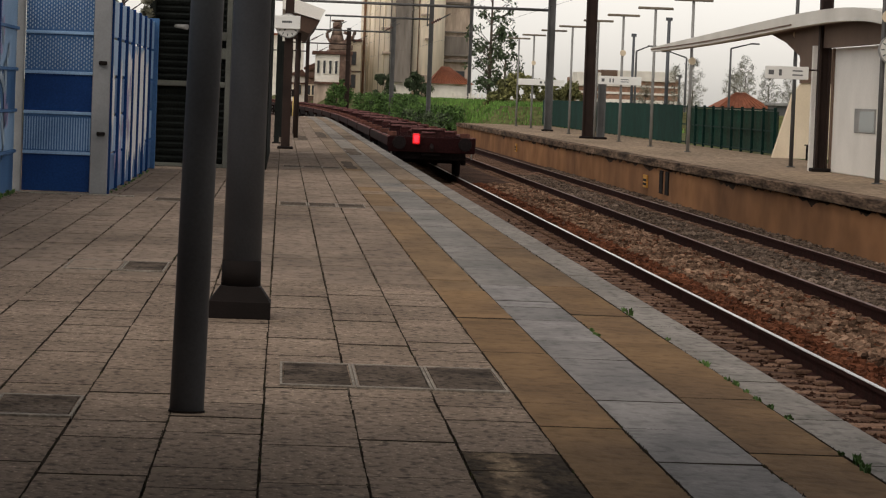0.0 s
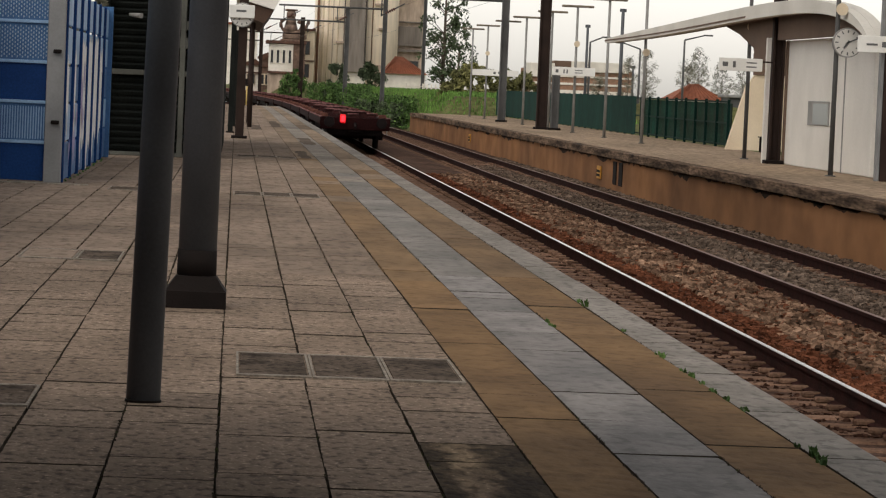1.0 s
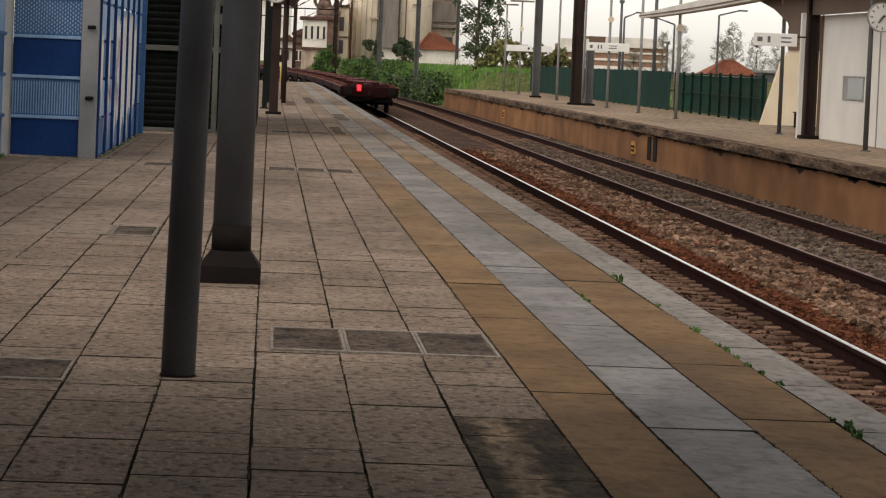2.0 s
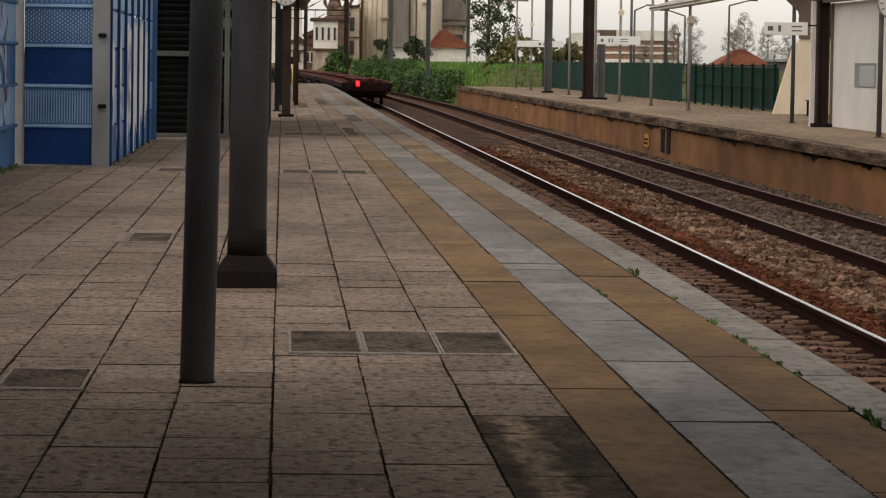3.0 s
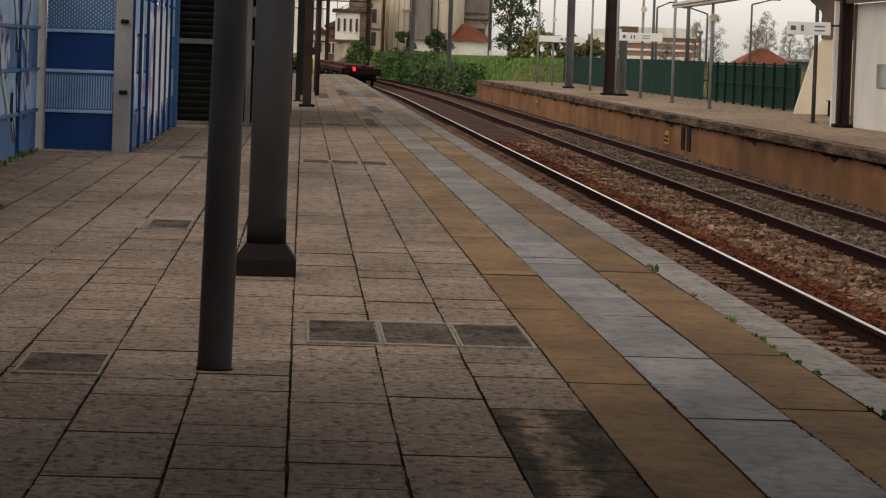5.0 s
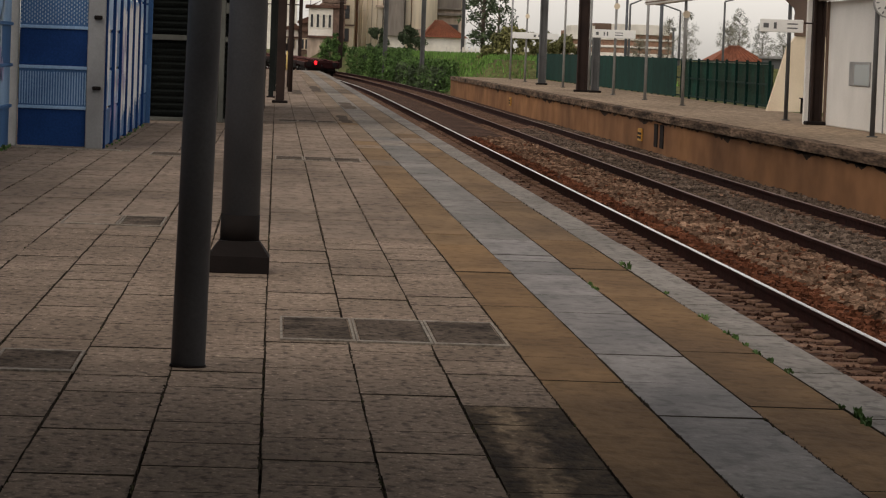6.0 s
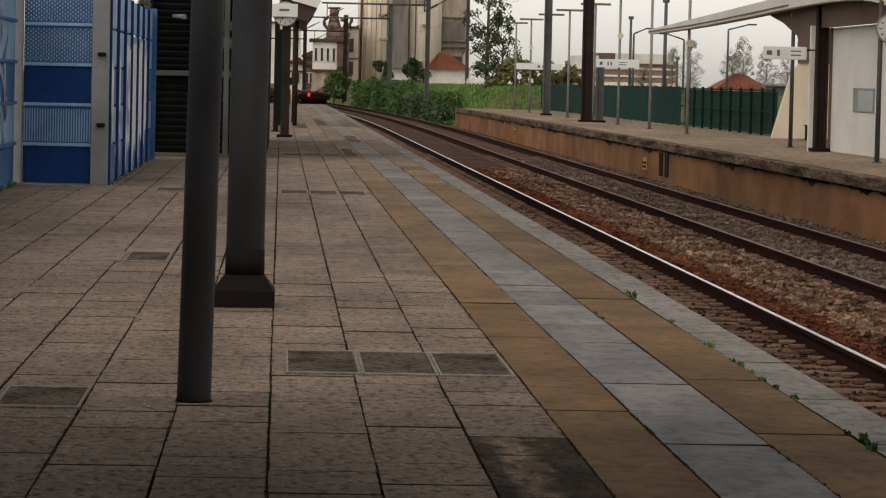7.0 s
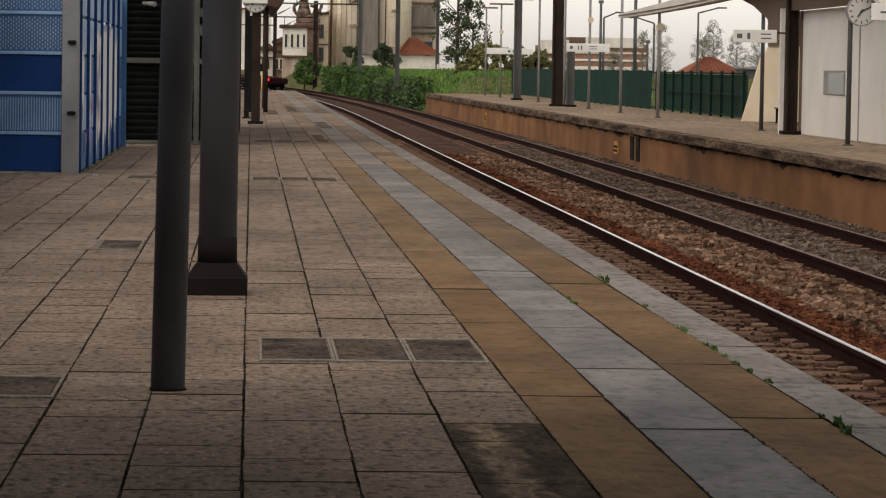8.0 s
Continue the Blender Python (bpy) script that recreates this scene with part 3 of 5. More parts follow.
# ---- noise wall with blue panels ----


def panel_field(parent, m, width, height, rows, rail_mat=None, rails=True):
    """Five stacked panels with rails between; ribbed ones show pale slots."""
    ph = height / 5
    for r, (mat, ribbed) in enumerate(rows):
        bm = B()
        box(bm, 0, width, 0, 0.06, r * ph + 0.02, (r + 1) * ph - 0.02, 0.006)
        p = part("panel", bm, mat, parent, m=m)
        if ribbed:
            n = int(width / 0.034)
            v, f = [], []
            for i in range(n):
                x = (i + 0.5) * width / n
                parts_n = 8 if ribbed == 2 else 1
                for j in range(parts_n):
                    lift = 0.5 * (i % 2) if parts_n > 1 else 0.0
                    z0 = r * ph + 0.04 + (ph - 0.1) * (j + 0.12 * (parts_n > 1) + lift) / parts_n
                    z1 = r * ph + 0.04 + (ph - 0.1) * (j + (0.62 if parts_n > 1 else 1) + lift) / parts_n
                    s = len(v)
                    v += [(x + dx, -d, z) for dx in (-0.007, 0.007) for d in (-0.01, 0.012) for z in (z0, z1)]
                    f += [tuple(s + q for q in a) for a in ((0, 1, 3, 2), (4, 6, 7, 5), (2, 3, 7, 6), (1, 5, 7, 3), (0, 2, 6, 4))]
            o = raw("panel_ribs", v, f, RIB_PALE if ribbed == 2 else BLUE_PALE, p, "stuff")
    for r in range(1, 6) if rails else ():
        bm = B()
        box(bm, 0, width, -0.035, 0.07, r * ph - 0.022, r * ph + 0.022, 0.006)
        part("rail", bm, rail_mat or BLUE_PALE, parent, m=m)


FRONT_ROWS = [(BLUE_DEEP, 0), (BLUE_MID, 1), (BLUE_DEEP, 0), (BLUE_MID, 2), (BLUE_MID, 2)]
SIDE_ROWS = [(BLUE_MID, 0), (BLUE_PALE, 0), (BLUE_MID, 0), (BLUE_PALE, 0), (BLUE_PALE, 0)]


def noise_wall():
    t = thing("noise_wall", "blue panelled noise wall with grey posts and sprayed scrawls", "wall", kind="structure")
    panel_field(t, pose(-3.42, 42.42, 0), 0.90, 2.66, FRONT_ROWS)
    for x, w in ((-3.57, 0.14), (-2.52, 0.23)):
        bm = B()
        box(bm, x, x + w, 42.36, 42.5, 0, 2.74, 0.01)
        part("post", bm, GALV, t)
    for z in (0.78, 1.72):
        bm = B()
        box(bm, -2.44, -2.33, 42.30, 42.36, z, z + 0.05, 0.01)
        part("clip", bm, POLE_DARK, t)
    # the stretch along the platform, in bays
    y = 42.55
    k = 0
    while y < 55:
        m = pose(-2.30, y, 0, 0, 0, 90)
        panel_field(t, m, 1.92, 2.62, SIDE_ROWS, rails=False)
        bm = B()
        box(bm, -2.32, -2.26, y - 0.05, y + 0.05, 0, 2.61, 0.008)
        part("post", bm, BLUE_DEEP, t)
        y += 2.0
    bm = B()
    box(bm, -2.42, -2.22, y - 0.06, y + 0.04, 0, 2.66, 0.008)
    part("post", bm, BLUE_MID, t)
    # the stretch closer by; unseen towards y -20, added there to darken the paving
    y = 42.3 - 2.95
    while y > -20:
        m = pose(-3.52, y, 0, 0, 0, 90)
        panel_field(t, m, 2.86, 2.7, SIDE_ROWS, BLUE_MID)
        bm = B()
        box(bm, -3.54, -3.48, y - 0.05, y + 0.05, 0, 2.74, 0.008)
        part("post", bm, BLUE_DEEP, t)
        y -= 2.95
    # sprayed scrawls: tall cream bars with drips, lilac smears, looping tags
    random.seed(11)

    def blot(bm, x, y0, y1, z0, z1):
        n = 9
        low = [(y0 + (y1 - y0) * k / n, z0 + random.uniform(-0.16, 0.16)) for k in range(n + 1)]
        top = [(y0 + (y1 - y0) * k / n, z1 + random.uniform(-0.12, 0.12)) for k in range(n, -1, -1)]
        bm.faces.new([bm.verts.new((x, y, z)) for y, z in low + top])

    bm = B()
    for k, (lo, hi) in enumerate(((0.9, 1.6), (0.7, 1.75), (0.42, 1.95), (0.32, 2.05), (0.4, 2.0), (0.55, 1.85))):
        y0 = 42.62 + 2.0 * k
        if k < 2:
            y0, wide = y0 + random.uniform(0.2, 0.8), 0.6
        else:
            y0, wide = y0 + random.uniform(0.02, 0.12), random.uniform(1.55, 1.8)
        blot(bm, -2.290, y0, y0 + wide, lo, hi)
        blot(bm, -2.288, y0 + 0.3, y0 + 0.3 + wide * 0.3, lo - 0.25, lo + 0.3)
    part("scrawl", bm, GRAFFITI_WHITE, t)
    bm = B()
    for k in range(14):
        y0, z0 = 44.0 + 4.6 * random.random(), 0.15 + 1.3 * random.random()
        blot(bm, -2.286 + 0.0006 * k, y0, y0 + random.uniform(0.15, 0.6), z0, z0 + random.uniform(0.2, 0.6))
    part("scrawl", bm, GRAFFITI_MAUVE, t)
    for mat, n, x in ((RIB_PALE, 20, -3.512), (GRAFFITI_MAUVE, 9, -3.505)):
        bm = B()
        for i in range(n):
            y, z = 34 + 7.2 * random.random(), random.choice((0.55, 1.2, 1.55, 1.9)) + random.uniform(-0.15, 0.2)
            w, d = random.uniform(0.12, 0.3), random.uniform(0.02, 0.045)
            for j in range(random.randrange(3, 6)):
                ny, nz = y + random.uniform(-0.5, 0.6), z + random.choice((-1, 1)) * random.uniform(0.1, 0.42)
                bm.faces.new([bm.verts.new((x + 0.0004 * i, *q)) for q in ((y - w / 2, z - d), (y + w / 2, z + d), (ny + w / 2, nz + d), (ny - w / 2, nz - d))])
                y, z = ny, nz
        part("scrawl", bm, mat, t)


noise_wall()
bm = B()
box(bm, -3.42, -1.9, 41.85, 42.05, -0.02, 0.014, 0.004)
solid("kerb_strip", bm, COVER_RIM, "pale concrete strip in front of the noise wall", "kerb")


def stair_house():
    t = thing("stair_house", "dark louvred stair enclosure with concrete beams", "building", kind="structure")
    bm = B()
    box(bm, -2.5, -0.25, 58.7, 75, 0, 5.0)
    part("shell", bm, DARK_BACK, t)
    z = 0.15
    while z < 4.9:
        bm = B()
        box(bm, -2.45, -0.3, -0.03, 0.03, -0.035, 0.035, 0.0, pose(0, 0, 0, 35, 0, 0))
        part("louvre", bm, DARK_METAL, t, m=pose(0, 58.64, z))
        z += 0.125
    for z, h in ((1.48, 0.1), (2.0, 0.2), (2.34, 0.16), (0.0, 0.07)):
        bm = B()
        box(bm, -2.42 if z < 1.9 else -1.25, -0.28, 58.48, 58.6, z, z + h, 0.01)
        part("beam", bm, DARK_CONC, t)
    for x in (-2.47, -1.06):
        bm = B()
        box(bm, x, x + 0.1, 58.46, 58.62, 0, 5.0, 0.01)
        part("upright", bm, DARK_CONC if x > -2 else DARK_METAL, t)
    bm = B()
    rod(bm, (-2.0, 58.4, 2.58), (-1.78, 58.2, 2.56), 0.03, 0.05, 10)
    part("floodlight", bm, STEEL, t, "small grey floodlight")


stair_house()


def platform_mast():
    t = thing("catenary_mast", "brown steel mast on a base plate beside a clock", "mast", pose(0.11, 80.2, 0))
    bm = B()
    box(bm, -0.11, 0.11, -0.12, 0.12, 0, 7.5, 0.01)
    part("shaft", bm, MAST_BROWN, t)
    bm = B()
    box(bm, -0.2, 0.2, -0.2, 0.2, 0, 0.07, 0.015)
    part("base_plate", bm, POLE_DARK, t)


platform_mast()


def clock(m, label):
    t = thing("station_clock", label, "clock", m)
    bm = B()
    rod(bm, (0, 0.06, 0), (0, -0.06, 0), 0.31, 0.31, 40)
    part("case", bm, STEEL, t, "grey round clock case")
    bm = B()
    rod(bm, (0, -0.055, 0), (0, -0.066, 0), 0.285, 0.285, 40)
    face = part("dial", bm, CLOCK_FACE, t, "off-white dial")
    for k in range(12):
        a = radians(30 * k)
        bm = B()
        box(bm, -0.013, 0.013, -0.004, 0.004, 0.2, 0.265)
        part("hour_mark", bm, SIGN_INK, face, m=pose(0, -0.069, 0, 0, math.degrees(a), 0))
    for ang, ln, w in ((215, 0.15, 0.02), (66, 0.24, 0.014)):
        bm = B()
        box(bm, -w, w, -0.004, 0.004, -0.05, ln)
        part("pointer", bm, SIGN_INK, face, m=pose(0, -0.077, 0, 0, ang, 0))
    bm = B()
    rod(bm, (-0.3, 0.06, 0.0), (0.0, 0.06, 0.0), 0.03, 0.03, 8)
    part("bracket", bm, STEEL, t)
    return t


def sign(m, w, h, marks, label, group=""):
    t = thing("hanging_sign", label, "sign", m, group)
    bm = B()
    box(bm, 0, w, -0.04, 0.04, 0, h, 0.01)
    part("board", bm, WHITE_SIGN, t)
    for x, z, bw, bh in marks:
        bm = B()
        box(bm, x, x + bw, -0.046, -0.041, z, z + bh)
        part("mark", bm, SIGN_INK, t)
    return t


clock(pose(0.07, 80.0, 3.10), "round station clock fixed to the brown platform mast")
sign(pose(-0.30, 79.89, 3.02), 0.68, 0.33, [(0.22, 0.15, 0.25, 0.05)], "white hanging sign board in front of the clock")


def left_canopy():
    t = thing("platform_canopy", "cream edged canopy roof over the platform", "canopy", pose(0, 96, 0))
    bm = B()
    prism(bm, [(-0.10, 3.93), (0.24, 3.84), (1.04, 3.63), (1.20, 3.94), (0.26, 4.25), (-0.11, 4.37)], "y", 0, 18)
    part("fascia", bm, WHITE, t)
    bm = B()
    prism(bm, [(-0.01, 3.86), (0.42, 3.78), (1.04, 3.61), (0.74, 3.21), (0.56, 3.27), (0.01, 3.39)], "y", 0.1, 18)
    part("soffit", bm, SOFFIT_DARK, t)
    for y in (4, 14):
        bm = B()
        rod(bm, (0.45, y, 0), (0.45, y, 3.5), 0.07, 0.07, 12)
        part("post", bm, MAST_BROWN, t)


left_canopy()


def platform_posts():
    for x, y, h, w in ((-0.13, 88, 3.2, 0.07), (-0.1, 100, 3.0, 0.10), (-0.05, 118, 3.3, 0.09)):
        t = thing("platform_post", "dark square steel post at the platform building", "post", pose(x, y, 0), "dark platform posts")
        bm = B()
        box(bm, -w, w, -w, w, 0, h, 0.01)
        part("shaft", bm, DARK_METAL, t)
        bm = B()
        box(bm, -w - 0.05, w + 0.05, -w - 0.05, w + 0.05, 0, 0.04, 0.008)
        part("base_plate", bm, POLE_DARK, t)


platform_posts()


def end_signal():
    t = thing("signal_post", "thin yellowish signal post with a black head", "signal", pose(0.62, 184.5, 0))
    bm = B()
    rod(bm, (0, 0, 0), (0, 0, 1.15), 0.06, 0.05, 10)
    part("post", bm, YELLOW_PALE, t)
    bm = B()
    box(bm, -0.13, 0.13, -0.1, 0.1, 1.12, 1.55, 0.04)
    part("lamp_box", bm, POLE_DARK, t)


end_signal()

# ---- opposite platform ----
first = lamp_post(pose(12.95, 100.7, 0))
for y in (111, 121.5, 131.2, 143.0, 152.8, 165, 175.6):
    copy_thing(first, pose(12.95, y, 0))
dark_post = lamp_post(pose(13.1, 81.0, 0), mat=MAST_GREY, label="dark grey platform lamp post with a T-shaped head")
copy_thing(dark_post, pose(12.40, 65.4, 0))

for y in (81.0, 121.5, 165.0, 100.7):
    t = thing("loudspeaker", "small pale loudspeaker clamped to a lamp post", "loudspeaker", pose(12.95 if y != 81.0 else 13.1, y - 0.1, 3.4 if y != 100.7 else 2.9), "platform loudspeakers")
    bm = B()
    rod(bm, (0, -0.12, 0), (0, 0.1, 0), 0.12, 0.07, 14)
    part("horn", bm, CREAM, t)

clock(pose(12.60, 65.3, 2.79), "round station clock on the opposite platform lamp post")
bm = B()
rod(bm, (0, -0.12, 0), (0, 0.1, 0), 0.13, 0.09, 14)
t = thing("loudspeaker", "round pale loudspeaker above the station clock", "loudspeaker", pose(12.42, 65.2, 3.47), "platform loudspeakers")
part("horn", bm, CREAM, t)

ICON = [(0.12, 0.1, 0.11, 0.12), (0.42, 0.08, 0.05, 0.15), (0.54, 0.08, 0.05, 0.15), (0.86, 0.19, 0.3, 0.03), (0.86, 0.1, 0.3, 0.03)]
sign(pose(12.26, 62.45, 2.56), 0.97, 0.33, [(0.17, 0.14, 0.22, 0.04), (0.48, 0.11, 0.11, 0.11), (0.75, 0.1, 0.06, 0.14), (0.79, 0.1, 0.1, 0.05)], "white direction sign fixed to the glazed shelter", "direction signs")
arrow_sign = sign(pose(11.58, 76.05, 2.21), 1.05, 0.31, [(0.08, 0.1, 0.13, 0.11), (0.33, 0.08, 0.07, 0.15), (0.66, 0.19, 0.25, 0.03), (0.66, 0.09, 0.25, 0.03)], "white direction sign bracketed off the brown mast", "direction signs")
bm = B()
rod(bm, (1.04, 0.03, 0.24), (1.42, 0.3, 0.24), 0.02, 0.02, 8)
part("bracket", bm, MAST_BROWN, arrow_sign)
sign(pose(12.05, 121.3, 2.18), 1.65, 0.32, ICON, "white direction sign on a lamp post", "direction signs")
sign(pose(12.2, 164.8, 2.24), 2.4, 0.32, [(1.1, 0.1, 0.12, 0.12), (1.35, 0.1, 0.12, 0.12)], "long white direction sign on a lamp post", "direction signs")


def h_mast(m, height, mat, label, w=0.15, boom=None, braces=True, group="catenary masts"):
    t = thing("catenary_mast", label, "mast", m, group)
    bm = B()
    for s in (-1, 1):
        box(bm, s * w - 0.03, s * w + 0.03, -0.13, 0.13, 0, height, 0.006)
    box(bm, -w, w, -0.015, 0.015, 0, height)
    part("shaft", bm, mat, t)
    bm = B()
    box(bm, -w - 0.12, w + 0.12, -0.25, 0.25, 0, 0.09, 0.02)
    part("base_plate", bm, POLE_DARK, t)
    if boom:
        z, reach = boom
        bm = B()
        rod(bm, (-w, 0, z), (-reach, 0, z), 0.07, 0.06, 8)
        b = part("boom", bm, mat, t)
        for x in (-reach * 0.45, -reach * 0.95):
            bm = B()
            rod(bm, (x, 0, z), (x, 0, z - 1.0), 0.035, 0.03, 8)
            part("drop_arm", bm, mat, b)
            bm = B()
            rod(bm, (x, 0, z - 0.95), (x + 1.1, 0, z - 0.35), 0.03, 0.03, 8)
            part("registration_arm", bm, mat, b)
            bm = B()
            for i in range(5):
                rod(bm, (x + 0.2 + 0.09 * i, 0, z - 0.84 + 0.049 * i), (x + 0.25 + 0.09 * i, 0, z - 0.81 + 0.049 * i), 0.07, 0.07, 8)
            part("insulator", bm, WAGON_RUST, b, "ribbed brown insulator")
    return t


h_mast(pose(13.07, 76.4, 0), 8.2, MAST_BROWN, "tall brown steel mast on the opposite platform", 0.12, (6.9, 9.5))
h_mast(pose(12.35, 128.0, 0), 8.4, MAST_BROWN, "tall brown steel mast on the opposite platform", 0.19, (7.2, 9.0))
h_mast(pose(12.80, 127.2, 0), 2.55, MAST_GREY, "short grey anchor post beside the brown mast", 0.13)
h_mast(pose(12.70, 151.6, 0), 8.2, MAST_GREY, "tall grey steel mast on the opposite platform", 0.15, (5.78, 13.2))
h_mast(pose(9.85, 215, -1.4), 10.0, MAST_GREY, "tall grey mast beside the curving line", 0.12, (8.05, 7.2))
h_mast(pose(8.85, 260, -1.4), 9.2, MAST_GREY, "grey mast beside the curving line", 0.15, (7.95, 7.2))
h_mast(pose(6.6, 330, -1.4), 9.6, MAST_BROWN, "brown mast beside the curving line", 0.2, (7.9, 7.2))
h_mast(pose(2.9, 400, -1.4), 9.6, MAST_BROWN, "brown mast beside the curving line", 0.2, (7.9, 7.2))
h_mast(pose(15.3, 262, 0.9), 9.5, MAST_GREY, "grey mast behind the hedge", 0.11)

for k, cx in enumerate(TRACKS):
    t = thing("overhead_line", "thin overhead contact wire over the track", "overhead wire", kind="structure")
    for z, r, nm in ((4.45, 0.005, "contact_wire"), (5.6, 0.004, "carrier_wire")):
        sweep(nm, [(cx + r * math.cos(a), z + r * math.sin(a)) for a in (0.5, 2.6, 4.7)], steps(-10, 620, 10), WIRE, parent=t, kind="")


def shelter():
    t = thing("platform_building", "white platform building with a sweeping curved canopy roof", "building")
    bm = B()
    box(bm, 13.3, 17.5, 65.8, 76.5, 0, 3.0, 0.02)
    wall = part("wall", bm, WHITE, t)
    bm = B()
    box(bm, 13.28, 13.35, 68.9, 68.96, 0.02, 2.98)
    part("joint_strip", bm, STEEL, wall)
    bm = B()
    box(bm, 13.275, 13.33, 70.6, 73.2, 1.0, 1.56, 0.01)
    w = part("window", bm, STEEL, t, "small grey framed window")
    bm = B()
    box(bm, 13.268, 13.31, 70.7, 72.5, 1.03, 1.5)
    part("pane", bm, GLASS_PALE, w)
    bm = B()
    box(bm, 12.82, 13.02, 76.6, 76.75, 0, 3.05, 0.01)
    part("side_wall", bm, WHITE, t)
    bm = B()
    box(bm, 12.93, 12.98, 76.56, 76.6, 0.05, 2.1, 0.005)
    part("door_slot", bm, BROWN_SOFFIT, t)
    bm = B()
    box(bm, 13.25, 13.31, 76.2, 76.35, 0, 3.0, 0.01)
    part("downpipe", bm, BROWN_SOFFIT, t)
    # the roof follows one smooth rise from its far tip to the rounded end over the wall
    top, low = [], []
    for i in range(33):
        u = i / 32
        top.append(ROOF_TOP(u))
        low.append(ROOF_LOW(u))
    bm = B()
    prism(bm, top + low[::-1], "x", 12.55, 12.75)
    part("fascia", bm, CANOPY_WHITE, t)

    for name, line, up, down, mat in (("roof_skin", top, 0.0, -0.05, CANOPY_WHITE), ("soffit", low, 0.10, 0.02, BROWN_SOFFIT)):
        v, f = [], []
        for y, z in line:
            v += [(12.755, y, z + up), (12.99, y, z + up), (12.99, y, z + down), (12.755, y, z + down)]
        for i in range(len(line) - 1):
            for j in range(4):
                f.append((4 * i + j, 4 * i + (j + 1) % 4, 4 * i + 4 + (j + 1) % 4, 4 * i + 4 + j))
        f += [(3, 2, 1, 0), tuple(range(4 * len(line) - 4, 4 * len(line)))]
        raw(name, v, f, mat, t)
    bm = B()
    far = [(y, z) for y, z in low if y > 78]
    prism(bm, [(y, z + 0.10) for y, z in far] + [(y, z + 0.06) for y, z in far[::-1]], "x", 12.53, 12.55)
    part("gutter_line", bm, BROWN_SOFFIT, t)
    # brown infill between the white wall and the roof
    edge = [(y, z + 0.06) for y, z in low if 66.5 < y < 86.5]
    bm = B()
    prism(bm, edge + [(66.0, 3.0), (76.55, 3.0), (76.55, 2.3), (79.2, 2.3), (79.9, 2.85), (82.2, 3.22)], "x", 13.02, 13.2)
    part("upper_infill", bm, BROWN_SOFFIT, t)
    # buttress under the far half
    bm = B()
    prism(bm, [(14.95, 0), (15.5, 1.95), (15.75, 2.3), (17.2, 2.3), (17.2, 0)], "y", 96, 96.3)
    part("buttress", bm, CREAM, t, "cream rendered sloping buttress")
    bm = B()
    prism(bm, [(15.72, 2.3), (15.7, 2.9), (15.75, 3.3), (17.2, 3.42), (17.2, 2.3)], "y", 95.95, 96.25)
    part("bracket", bm, BROWN_SOFFIT, t, "brown curved bracket")
    return t


def bezier(pts, u):
    pts = [Vector((p[0], p[1])) for p in pts]
    while len(pts) > 1:
        pts = [a.lerp(b, u) for a, b in zip(pts, pts[1:])]
    return pts[0].x, pts[0].y


def ROOF_TOP(u):
    return bezier(((108.5, 3.42), (97.0, 3.62), (83.0, 3.70), (72.0, 4.02), (66.0, 4.12), (63.0, 2.9)), u)


def ROOF_LOW(u):
    return bezier(((108.5, 3.28), (97.0, 3.30), (84.0, 3.33), (73.0, 3.66), (66.5, 3.80), (63.2, 2.85)), u)


CANOPY_WHITE = material("canopy_cream", (0.68, 0.645, 0.585), (0.56, 0.53, 0.475), 0.5, 20, 0.8, 0.05, fine_amount=0.05)
shelter()


def bench():
    t = thing("bench", "small dark slatted bench beside the cream buttress", "bench", pose(15.5, 92.5, 0, 0, 0, -90))
    for z, y, r in ((0.45, 0, 0), (0.45, 0.13, 0), (0.45, 0.26, 0), (0.62, 0.36, 80), (0.76, 0.39, 80)):
        bm = B()
        box(bm, -0.7, 0.7, -0.05, 0.05, -0.015, 0.015, 0.005)
        part("slat", bm, POLE_DARK, t, m=pose(0, y, z, r, 0, 0))
    for x in (-0.55, 0.55):
        bm = B()
        box(bm, x - 0.03, x + 0.03, -0.02, 0.36, 0, 0.43, 0.005)
        part("leg", bm, POLE_DARK, t)


bench()


